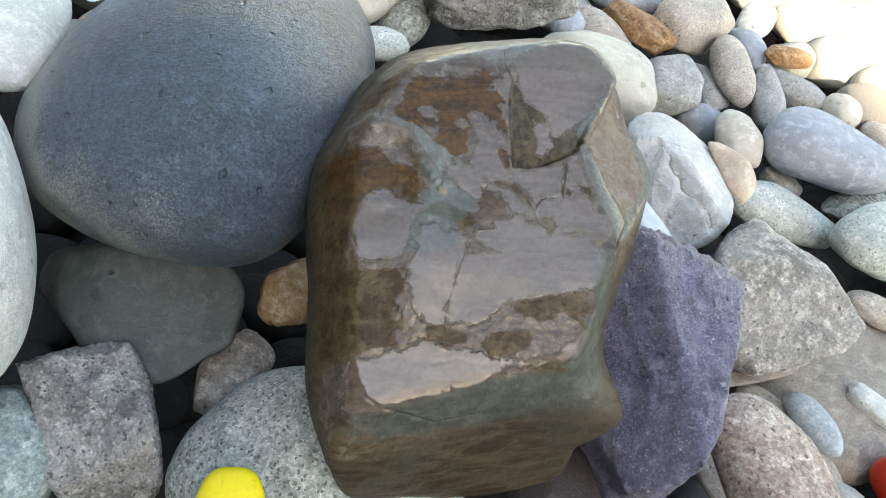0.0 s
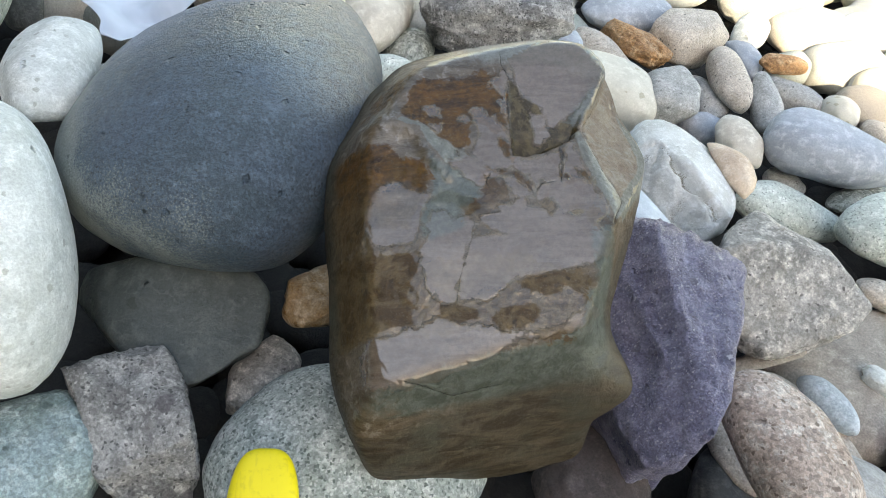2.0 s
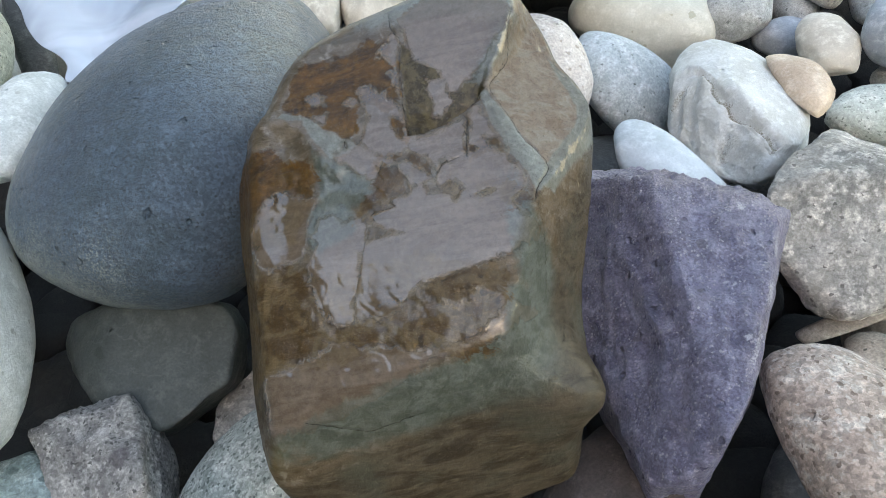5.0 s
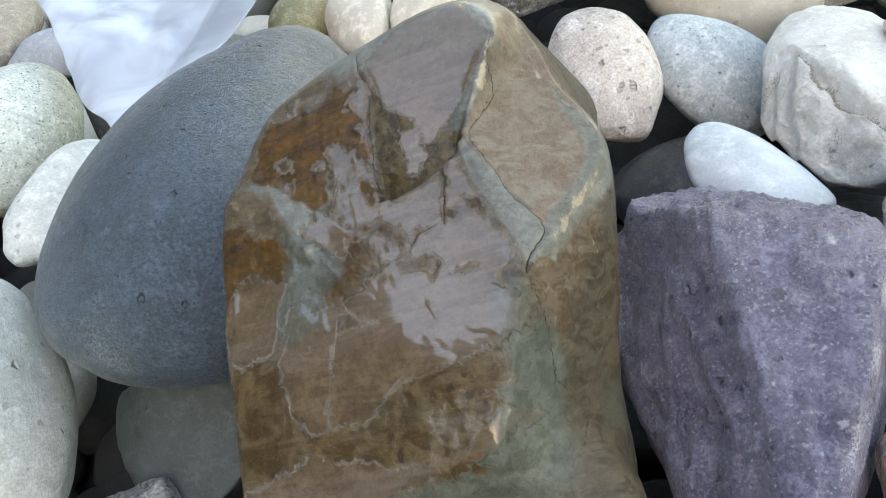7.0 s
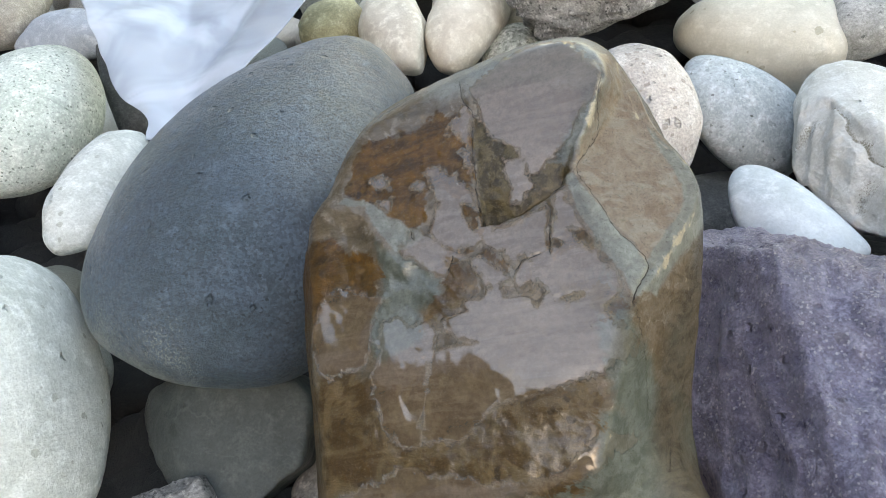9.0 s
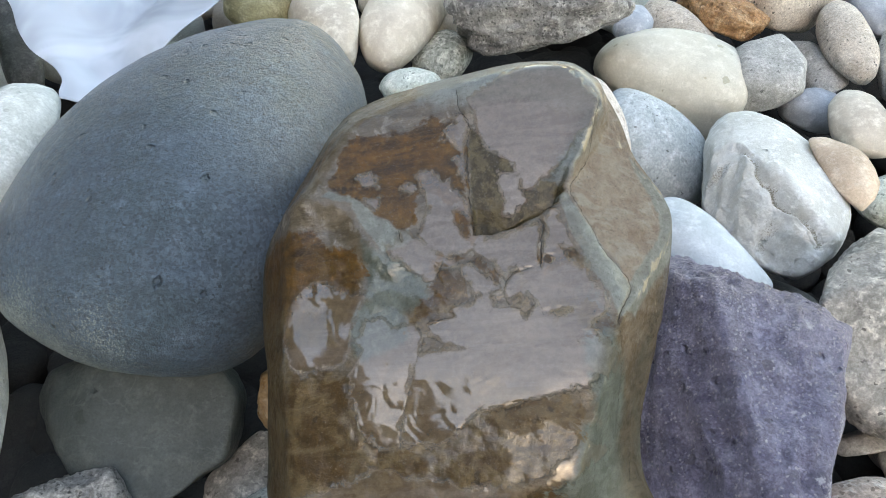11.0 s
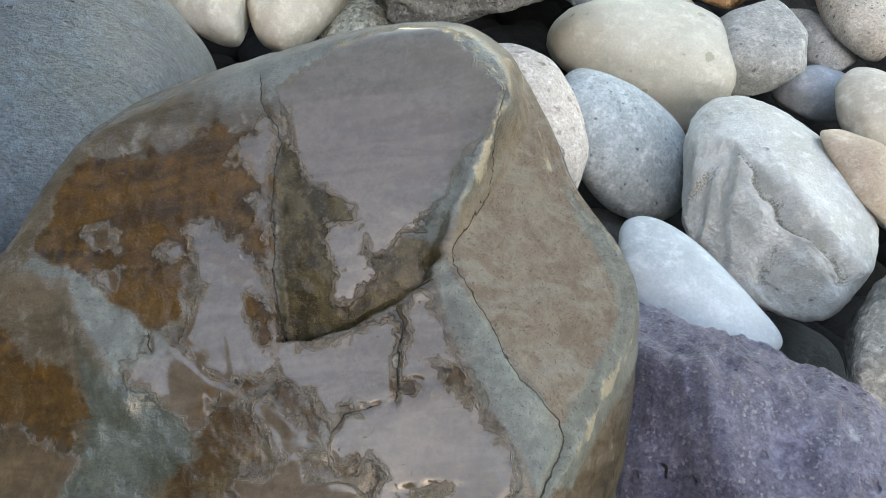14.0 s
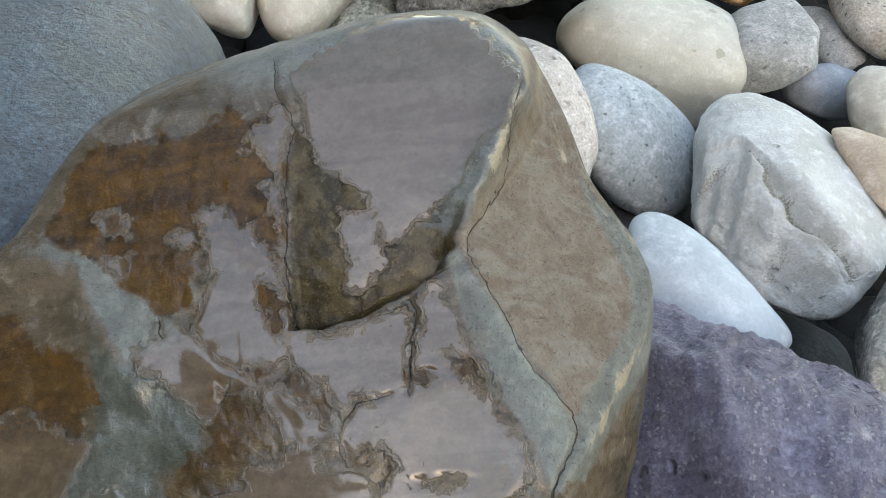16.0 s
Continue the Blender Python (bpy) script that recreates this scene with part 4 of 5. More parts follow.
stone("boulder", (0.033, 0.189, 0.056), (0.0960, 0.0660, 0.0460), (-0, -0, 5), GRANITE, "rounded grey granite boulder under the wet stone", seed=18, level=6, lumps=0.03,
      planes=[(-0.92, 0.36, 0.17, 0.93), (0.81, 0.50, 0.31, 0.95), (0.54, 0.75, 0.38, 0.96), (0.06, -0.97, -0.25, 0.96), (-0.33, -0.91, -0.24, 1.00), (0.77, -0.63, -0.09, 1.05), (0.98, 0.05, 0.17, 1.05), (-0.99, -0.14, 0.01, 1.05)])
stone("rock", (0.002, 0.301, 0.082), (0.0320, 0.0230, 0.0180), (0, -0, 42), QUARTZ, "small amber and white quartz shard", seed=19, level=5, sharp=40, power=4, lumps=0.04, crag=0.05,
      planes=[(-0.84, 0.54, 0.05, 0.94), (-0.48, -0.74, -0.47, 0.95), (0.91, -0.40, 0.12, 0.96), (0.83, 0.32, 0.46, 0.98), (-0.04, -0.91, -0.42, 0.99), (0.13, 0.85, 0.51, 1.03), (-0.80, -0.44, -0.42, 1.06)])
stone("rock", (-0.034, 0.259, 0.035), (0.021, 0.036, 0.017), (-0, -0, -26), CONGLOMERATE, "small pinkish conglomerate rock wedged between stones", seed=20, level=5, sharp=30, power=3, crag=0.05,
      planes=[(0.19, 0.96, 0.22, 0.92), (0.71, -0.62, -0.34, 0.95), (-0.69, -0.72, 0.05, 0.96), (-0.88, 0.29, 0.37, 1.00), (0.96, 0.21, -0.19, 1.02), (0.32, -0.90, -0.29, 1.02)])
PURPLE_ROCK = stone("rock", (0.255, 0.245, 0.070), (0.095, 0.160, 0.095), (0, 0, -8), PURPLE, "angular purple rock with a flat face and white specks", seed=21, level=7, sharp=40, power=5, lumps=0.05, rough=0.012, crag=0.07,
      planes=[(0.77, -0.64, -0.03, 0.31), (0.91, -0.40, 0.08, 0.35), (0.11, -0.98, -0.14, 0.45), (0.85, -0.39, 0.35, 0.53), (-0.77, -0.62, -0.17, 0.52), (-0.93, -0.37, -0.08, 0.75), (0.26, 0.81, 0.52, 0.95), (-0.07, 0.84, 0.54, 0.98), (0.86, 0.26, 0.44, 1.02), (-1.00, 0.01, 0.10, 1.02), (-0.91, 0.42, -0.03, 1.08), (0.50, 0.64, 0.59, 1.11), (0.02, -0.25, 0.97, 0.79), (-0.70, -0.44, 0.56, 0.56), (0.01, 0.80, 0.61, 1.04), (0.83, 0.02, 0.56, 0.91)])
stone("rock", (0.378, 0.346, 0.105), (0.072, 0.062, 0.049), (-0, 0, 52), CONGLOMERATE, "rough grey-brown conglomerate rock with pale specks", seed=22, level=6, sharp=30, power=4, lumps=0.05, rough=0.010, crag=0.05,
      planes=[(0.69, 0.00, 0.72, 0.73), (0.59, -0.44, 0.68, 0.78), (-0.49, -0.83, -0.27, 0.88), (-0.32, 0.91, -0.28, 0.90), (-0.60, 0.63, -0.50, 0.98), (0.27, 0.92, 0.28, 1.02), (-0.73, -0.47, -0.50, 1.06), (0.19, 0.29, 0.94, 0.85), (-0.66, -0.31, 0.68, 0.55)])
stone("stone", (0.316, 0.187, 0.113), (0.0360, 0.0630, 0.0270), (-0, 0, 15), PINK_GRANITE, "speckled pink and cream granite stone", seed=23, level=6, power=2.8, lumps=0.04,
      planes=[(-0.84, 0.28, -0.47, 0.96), (0.60, 0.57, 0.56, 0.97), (0.03, -1.00, -0.07, 0.97), (0.45, -0.86, 0.23, 1.01), (0.30, 0.87, 0.40, 1.01), (-0.07, 0.98, 0.17, 1.03), (-0.67, -0.57, -0.48, 1.05), (0.76, -0.39, 0.52, 1.05), (0.80, -0.11, 0.59, 1.06)])
stone("stone", (0.405, 0.258, 0.035), (0.026, 0.059, 0.013), (0, 3, 32), TAN, "flat pinkish-tan stone beneath the granite", seed=24, level=5,
      planes=[(0.83, -0.23, 0.51, 0.89), (0.84, 0.11, 0.52, 0.91), (-0.87, -0.05, -0.49, 0.95), (0.10, -0.99, 0.06, 0.96), (0.14, 0.98, 0.13, 0.96), (-0.74, 0.54, -0.40, 0.99), (-0.35, -0.92, -0.20, 1.02), (0.54, 0.76, 0.36, 1.03), (0.50, -0.81, 0.31, 1.06)])
stone("pebble", (0.367, 0.301, 0.060), (0.015, 0.039, 0.010), (-26, 20, 87), SLAB, "thin smooth grey-brown pebble", seed=25, level=5, lumps=0.02,
      planes=[(0.74, 0.25, 0.62, 0.56), (0.73, -0.18, 0.66, 0.58), (-0.76, -0.16, -0.62, 0.62), (-0.75, 0.17, -0.64, 0.66), (0.03, -0.99, 0.16, 0.94), (-0.13, 0.97, -0.20, 0.95), (-0.38, -0.91, -0.19, 0.95), (0.29, 0.94, 0.16, 0.99)])
stone("pebble", (0.416, 0.266, 0.055), (0.015, 0.031, 0.012), (-0, -0, 29), GREY_DOT, "smooth pale blue-grey pebble", seed=26, level=5, lumps=0.02,
      planes=[(0.30, 0.89, 0.35, 0.93), (0.31, -0.92, 0.24, 0.95), (-0.72, 0.32, -0.61, 0.96), (0.07, 0.99, 0.15, 0.96), (-0.73, -0.20, -0.65, 0.96), (0.64, -0.52, 0.57, 1.01), (-0.30, -0.91, -0.30, 1.05), (0.71, 0.18, 0.68, 1.06)])
CREASED_STONE = stone("stone", (0.365, 0.545, 0.040), (0.067, 0.120, 0.041), (-12, 17, -16), WHITE_VEIN, "large creased white stone with a raised ridge", seed=27, level=7, sharp=32, lumps=0.04, crag=0.02,
      planes=[(0.68, -0.72, -0.17, 0.92), (0.73, -0.66, 0.14, 0.94), (0.33, 0.60, 0.73, 0.94), (-0.61, -0.52, -0.60, 0.95), (-0.95, -0.09, -0.29, 0.97), (-0.13, 0.74, 0.66, 0.99), (0.82, -0.32, 0.46, 0.99), (-0.57, 0.73, 0.37, 1.01), (-0.88, 0.45, 0.16, 1.01), (-0.31, -0.76, -0.57, 1.02), (0.07, -0.86, -0.50, 1.03), (0.56, 0.35, 0.75, 1.04), (-0.49, -0.87, 0.10, 0.69)])
stone("stone", (0.257, 0.402, 0.105), (0.0540, 0.0330, 0.0230), (-9, 8, -50), PALE_BLUE, "smooth pale blue stone with a blunt tip", seed=28, level=6, lumps=0.02, rough=0.001,
      planes=[(-0.83, -0.50, -0.24, 0.74), (-0.49, -0.73, -0.48, 0.78), (0.99, -0.03, -0.12, 0.79), (0.16, 0.75, 0.64, 0.80), (0.81, -0.42, -0.41, 0.84), (-0.23, -0.82, -0.52, 0.91), (-0.34, 0.67, 0.66, 0.95), (-0.97, -0.15, 0.17, 0.95), (-0.94, 0.13, 0.31, 1.06)])
stone("stone", (0.260, 0.569, 0.053), (0.0510, 0.0664, 0.0347), (35, 2, 58), GREY_DOT, "oval grey stone with dark dots", seed=29, level=6, lumps=0.02,
      planes=[(-0.77, 0.10, -0.63, 0.84), (-0.67, 0.49, -0.56, 0.87), (0.65, 0.50, 0.57, 0.89), (-0.68, -0.59, -0.43, 0.90), (-0.47, 0.77, -0.43, 0.90), (-0.17, -0.98, 0.12, 0.92), (-0.41, -0.91, -0.09, 0.93), (0.71, 0.15, 0.68, 0.94), (0.13, -0.92, 0.37, 0.97), (0.49, 0.78, 0.39, 0.97), (-0.80, -0.30, -0.52, 1.00), (0.56, -0.50, 0.66, 1.03), (-0.19, 0.95, -0.24, 1.03)])
stone("stone", (0.180, 0.512, 0.118), (0.0400, 0.0580, 0.0280), (23, 11, 23), PINK_PITTED, "pitted pinkish-white stone with brown hollows", seed=30, level=6,
      planes=[(-0.85, -0.33, -0.41, 0.77), (0.62, -0.77, 0.13, 0.90), (-0.29, -0.91, -0.30, 0.94), (-0.01, 0.95, 0.32, 0.94), (-0.78, 0.61, -0.13, 0.95), (0.89, -0.25, 0.38, 0.96), (-0.32, 0.93, 0.16, 0.98), (0.84, 0.24, 0.49, 1.01), (0.49, 0.74, 0.45, 1.01), (0.36, -0.93, -0.06, 1.04)])
stone("stone", (0.296, 0.684, 0.049), (0.0803, 0.0552, 0.0445), (0, 4, -22), CREAM, "large cream stone with round olive spots", seed=31, level=6, power=3.3, lumps=0.03,
      planes=[(-0.37, -0.64, -0.67, 0.85), (0.99, 0.04, 0.14, 0.93), (-0.68, 0.40, 0.62, 0.95), (0.98, -0.16, -0.10, 0.97), (-0.04, -0.69, -0.72, 0.97), (-0.27, 0.55, 0.79, 0.98), (-0.92, 0.18, 0.35, 0.99), (0.86, 0.27, 0.43, 1.00), (-0.76, -0.47, -0.45, 1.04), (0.33, 0.54, 0.77, 1.05)])
stone("rock", (0.153, 0.690, 0.117), (0.090, 0.053, 0.043), (-0, -12, -18), ROUGH_GREY, "rough grey rock with a crumbling face", seed=32, level=6, sharp=30, power=4, rough=0.014, crag=0.09,
      planes=[(0.33, -0.48, -0.81, 0.73), (0.64, -0.37, -0.68, 0.73), (0.14, 0.51, 0.85, 0.83), (-0.94, -0.29, -0.19, 0.94), (0.97, -0.06, -0.21, 0.94), (-0.44, 0.36, 0.82, 0.95), (0.97, 0.16, 0.17, 1.00), (-0.29, -0.62, -0.73, 1.00), (0.81, 0.37, 0.46, 1.05), (-0.96, -0.03, 0.28, 1.06)])
stone("stone", (0.024, 0.707, 0.090), (0.038, 0.070, 0.034), (-0, 0, -16), IVORY, "long smooth ivory stone in a gap", seed=33, level=5, lumps=0.03,
      planes=[(0.79, -0.26, -0.56, 0.91), (-0.22, 0.67, 0.71, 0.93), (-0.61, -0.77, -0.16, 0.95), (-0.85, -0.49, 0.19, 1.01), (0.55, 0.76, 0.35, 1.01), (-0.87, -0.13, 0.48, 1.05)])
stone("stone", (-0.042, 0.691, 0.100), (0.070, 0.037, 0.029), (-0, 0, -67), IVORY, "pale bone-shaped stone with a narrow waist", seed=34, level=5,
      planes=[(0.55, 0.83, -0.12, 0.68), (0.09, 0.97, 0.24, 0.75), (0.52, -0.71, -0.47, 0.92), (0.69, -0.49, -0.53, 0.93), (-0.66, -0.66, 0.36, 0.94), (-0.73, 0.23, 0.64, 0.94), (0.27, -0.90, -0.34, 1.02)])
stone("stone", (-0.115, 0.714, 0.100), (0.037, 0.032, 0.025), (-0, -0, 13), OLIVE_YELLOW, "rounded yellowish olive stone", seed=35, level=5,
      planes=[(0.11, 0.55, 0.83, 0.97), (0.94, 0.22, 0.27, 0.98), (0.09, -0.59, -0.80, 0.99), (0.79, -0.34, -0.51, 1.00), (-0.83, 0.24, 0.51, 1.00), (-0.76, -0.44, -0.48, 1.00), (-0.99, -0.09, 0.05, 1.02)])
stone("stone", (0.065, 0.693, 0.060), (0.037, 0.029, 0.023), (-0, 0, 67), GREY_GREEN, "dark grey-green stone in a gap", seed=36, level=5,
      planes=[(-0.04, 0.88, 0.47, 0.97), (0.78, -0.37, 0.51, 0.98), (-0.09, -0.88, -0.47, 0.99), (-0.82, 0.32, -0.47, 0.99), (-0.70, -0.26, -0.67, 1.01), (0.59, -0.80, 0.13, 1.01), (0.51, 0.47, 0.72, 1.03), (-0.51, 0.86, 0.07, 1.05)])
stone("stone", (0.041, 0.615, 0.080), (0.029, 0.020, 0.016), (0, -0, 13), SPECKLED, "pale grey-green stone behind the boulder", seed=37, level=5,
      planes=[(-0.97, -0.12, -0.19, 0.95), (0.56, 0.51, 0.65, 0.97), (0.68, -0.54, -0.49, 0.97), (-0.04, -0.69, -0.72, 0.98), (-0.86, 0.37, 0.36, 1.01), (0.93, 0.18, 0.32, 1.01), (-0.15, 0.65, 0.74, 1.03)])
stone("pebble", (0.258, 0.746, 0.070), (0.028, 0.020, 0.016), (0, 0, 67), BLUE, "small smooth blue pebble", seed=38, level=5, lumps=0.02,
      planes=[(-0.74, 0.20, -0.64, 0.94), (0.64, -0.55, 0.53, 0.94), (-0.10, 0.98, 0.15, 0.95), (0.14, 0.92, 0.37, 0.96), (-0.41, -0.75, -0.52, 0.99), (0.21, -0.98, 0.03, 1.03), (0.63, 0.30, 0.71, 1.06)])
stone("stone", (0.307, 0.752, 0.060), (0.056, 0.026, 0.021), (-0, 0, -58), TAN, "long smooth tan stone", seed=39, level=5,
      planes=[(0.40, 0.69, 0.60, 0.91), (0.54, -0.48, -0.69, 0.93), (-0.95, -0.23, 0.20, 0.95), (-0.67, -0.65, -0.36, 0.98), (0.93, -0.03, -0.37, 1.00), (-0.65, 0.33, 0.68, 1.04)])
stone("rock", (0.352, 0.800, 0.060), (0.090, 0.040, 0.030), (-0, -9, -77), RUST, "rough rust-orange rock with a crumbling surface", seed=40, level=6, sharp=20, power=3, rough=0.02, crag=0.05,
      planes=[(-0.52, 0.35, 0.78, 0.49), (0.42, -0.44, -0.80, 0.55), (-0.88, -0.35, 0.32, 0.55), (-0.11, 0.63, 0.77, 0.71), (0.91, 0.23, -0.34, 0.78), (-0.33, -0.74, -0.59, 0.94), (0.55, 0.68, 0.48, 1.05)])
stone("rock", (0.378, 0.677, 0.067), (0.034, 0.052, 0.027), (2, 0, -13), MID_GREY, "blocky mid-grey stone with a flat face", seed=41, level=5, sharp=30, power=4, lumps=0.03,
      planes=[(-0.35, 0.76, 0.55, 0.84), (-0.86, -0.21, -0.46, 0.91), (0.54, -0.76, -0.37, 0.91), (-0.66, 0.65, 0.38, 0.95), (0.45, 0.61, 0.66, 0.96), (0.67, 0.44, 0.59, 0.96), (0.24, -0.82, -0.53, 0.99), (0.94, -0.20, 0.26, 1.01)])
stone("stone", (0.449, 0.723, 0.038), (0.024, 0.053, 0.019), (-0, 0, 7), MID_GREY, "grey speckled stone beside a blocky one", seed=42, level=5,
      planes=[(0.26, -0.94, -0.21, 0.71), (0.57, 0.41, 0.71, 0.80), (-0.79, 0.47, -0.39, 0.82), (0.77, -0.07, 0.64, 0.85), (0.07, 0.85, 0.52, 0.90), (-0.06, -0.89, -0.45, 1.04)])
stone("rock", (0.435, 0.818, 0.070), (0.064, 0.042, 0.033), (-0, 0, 36), TAN, "speckled tan block with rounded corners", seed=43, level=5, sharp=24, power=3.4, lumps=0.03,
      planes=[(-0.72, -0.04, -0.69, 0.94), (0.40, -0.89, -0.21, 0.95), (0.31, 0.53, 0.79, 0.95), (0.75, -0.42, 0.52, 1.01), (-0.65, 0.76, -0.00, 1.01), (-0.35, 0.86, 0.38, 1.03), (-0.47, -0.47, -0.75, 1.06)])
stone("stone", (0.467, 0.727, 0.070), (0.026, 0.059, 0.021), (7, 2, 2), TAN, "smooth oval tan stone", seed=44, level=5, lumps=0.02,
      planes=[(-0.57, -0.50, -0.65, 0.96), (-0.33, 0.92, 0.19, 0.97), (0.74, 0.07, 0.67, 0.97), (-0.37, -0.72, -0.59, 0.98), (0.69, -0.66, 0.29, 0.99), (-0.67, 0.72, -0.18, 1.00), (0.40, -0.92, -0.05, 1.03), (-0.80, 0.01, -0.60, 1.04), (0.27, 0.75, 0.60, 1.05)])
stone("stone", (0.531, 0.823, 0.050), (0.021, 0.046, 0.016), (2, 0, 4), BLUE, "blue-grey stone with pits", seed=45, level=5,
      planes=[(-0.70, -0.06, -0.71, 0.83), (-0.14, 0.90, 0.41, 0.87), (0.65, -0.71, 0.26, 0.89), (0.50, 0.41, 0.77, 1.02), (0.20, -0.93, -0.31, 1.02)])
stone("stone", (0.517, 0.707, 0.055), (0.022, 0.052, 0.018), (14, 3, -6), MID_GREY, "smooth grey oval stone", seed=46, level=5, lumps=0.03,
      planes=[(0.62, 0.50, 0.60, 0.86), (-0.82, 0.48, -0.31, 0.89), (0.46, -0.89, -0.02, 0.90), (-0.87, 0.06, -0.49, 0.90), (-0.20, -0.88, -0.43, 1.03)])
stone("stone", (0.572, 0.744, 0.050), (0.044, 0.024, 0.019), (0, 0, -35), MID_GREY, "long smooth grey stone", seed=47, level=5, lumps=0.03,
      planes=[(-0.81, -0.30, -0.50, 0.85), (-0.28, 0.48, 0.83, 0.87), (0.86, -0.29, -0.41, 0.92), (1.00, -0.02, 0.05, 0.94), (0.29, 0.47, 0.83, 1.05)])
stone("stone", (0.543, 0.593, 0.075), (0.078, 0.045, 0.034), (0, 0, -17), BLUE, "long blue-grey stone with a pale edge", seed=48, level=6, power=2.6,
      planes=[(0.35, 0.48, 0.81, 0.94), (-0.98, 0.16, -0.07, 0.95), (0.50, -0.64, -0.58, 0.97), (-0.91, 0.36, 0.22, 0.99), (0.08, -0.66, -0.75, 1.00), (0.82, -0.50, -0.28, 1.01), (-0.89, -0.15, -0.43, 1.03), (0.91, 0.02, 0.42, 1.03)])
stone("stone", (0.431, 0.663, 0.032), (0.033, 0.026, 0.021), (1, 2, -5), BLUE, "rounded dusty-blue stone in a gap", seed=49, level=5, lumps=0.04,
      planes=[(-0.43, -0.48, -0.76, 0.88), (-0.46, 0.67, 0.58, 0.91), (0.91, -0.42, 0.02, 0.91), (0.90, -0.08, 0.43, 0.91), (0.34, 0.49, 0.80, 0.93), (-0.70, -0.28, -0.66, 0.96), (-0.80, 0.54, 0.25, 0.96), (0.04, -0.67, -0.74, 1.00), (0.76, -0.59, -0.28, 1.04), (0.79, 0.17, 0.58, 1.06)])
stone("stone", (0.444, 0.606, 0.062), (0.028, 0.045, 0.021), (2, -0, -0), IVORY, "pale tan stone with a round hollow", seed=50, level=5,
      planes=[(0.03, -0.90, -0.44, 0.89), (0.77, -0.60, 0.22, 0.90), (0.70, 0.27, 0.66, 0.92), (-0.51, -0.58, -0.63, 0.92), (-0.88, 0.27, -0.40, 0.93), (-0.74, 0.66, -0.14, 0.96), (0.15, 0.80, 0.58, 0.97), (-0.50, 0.85, 0.17, 0.97)])
stone("rock", (0.374, 0.489, 0.108), (0.021, 0.038, 0.015), (4, 0, 16), PEACH, "pale peach-coloured rock with a lumpy face", seed=51, level=5, lumps=0.08, rough=0.01,
      planes=[(-0.72, -0.25, -0.65, 0.57), (-0.78, 0.36, -0.51, 0.59), (0.36, -0.93, 0.05, 0.82), (0.40, 0.71, 0.57, 0.86), (0.13, 0.89, 0.44, 0.88), (-0.74, 0.08, -0.66, 0.96), (0.77, -0.22, 0.60, 1.03)])
stone("stone", (0.622, 0.711, 0.055), (0.025, 0.028, 0.020), (-0, -0, 2), CREAM, "smooth pale greenish oval stone", seed=52, level=5,
      planes=[(-0.20, -0.57, -0.80, 0.94), (0.77, -0.45, 0.45, 0.97), (-0.66, 0.74, 0.07, 0.97), (-0.24, 0.77, 0.60, 1.00), (0.50, 0.21, 0.84, 1.01), (-0.74, 0.14, -0.66, 1.03), (0.55, -0.81, -0.20, 1.04)])
stone("pebble", (0.662, 0.676, 0.055), (0.025, 0.018, 0.014), (-0, 0, -63), TAN, "small rounded brownish pebble", seed=53, level=5,
      planes=[(0.97, 0.24, 0.05, 0.93), (-0.97, -0.23, 0.03, 0.94), (0.28, -0.47, -0.84, 0.95), (-0.08, -0.55, -0.83, 0.95), (0.22, 0.54, 0.81, 1.00), (-0.57, 0.32, 0.76, 1.00)])
stone("pebble", (0.510, 0.583, 0.030), (0.026, 0.017, 0.014), (0, 0, -32), MID_GREY, "small grey pebble in shade", seed=54, level=5,
      planes=[(-0.98, 0.17, 0.11, 0.94), (0.59, 0.44, 0.68, 0.95), (0.33, -0.61, -0.72, 0.95), (0.96, -0.24, -0.14, 1.00), (-0.15, 0.60, 0.79, 1.01), (-0.71, -0.39, -0.58, 1.01)])
stone("rock", (0.485, 0.520, 0.040), (0.065, 0.033, 0.023), (-0, -0, -19), SPECKLED, "pale speckled granite in a gap", seed=55, level=5,
      planes=[(0.43, 0.57, 0.70, 0.82), (-0.97, 0.25, 0.07, 0.88), (0.09, -0.74, -0.67, 0.94), (0.43, -0.71, -0.56, 0.94), (0.98, -0.14, 0.13, 1.01)])
stone("stone", (0.559, 0.470, 0.075), (0.059, 0.044, 0.031), (-0, -0, 29), SPECKLED, "rounded mint-white finely speckled stone", seed=56, level=5,
      planes=[(-0.73, -0.27, -0.63, 0.92), (0.05, 0.94, 0.33, 0.94), (0.65, -0.59, 0.49, 0.94), (0.22, -0.98, 0.03, 1.00), (-0.33, 0.94, 0.00, 1.01), (0.54, 0.52, 0.66, 1.03)])
stone("stone", (0.532, 0.394, 0.055), (0.030, 0.018, 0.013), (0, 0, -32), TAN, "small tan stone beside the conglomerate", seed=57, level=5,
      planes=[(-0.81, -0.34, -0.48, 0.93), (0.78, 0.34, 0.52, 0.96), (-0.35, 0.68, 0.65, 0.96), (-0.73, 0.53, 0.42, 0.98), (0.89, -0.41, -0.21, 0.98), (0.25, -0.72, -0.65, 1.00)])
stone("rock", (0.497, 0.325, 0.010), (0.103, 0.073, 0.037), (0, -0, 27), SLAB, "broad brown-grey slab with a dark crack", seed=58, level=6, sharp=30, power=4, lumps=0.02,
      planes=[(0.03, 0.98, 0.18, 0.87), (-0.87, -0.33, -0.35, 0.90), (0.66, -0.70, 0.27, 0.91), (0.36, -0.93, 0.12, 0.95), (-0.70, -0.64, -0.31, 1.03), (0.59, 0.69, 0.41, 1.07)])
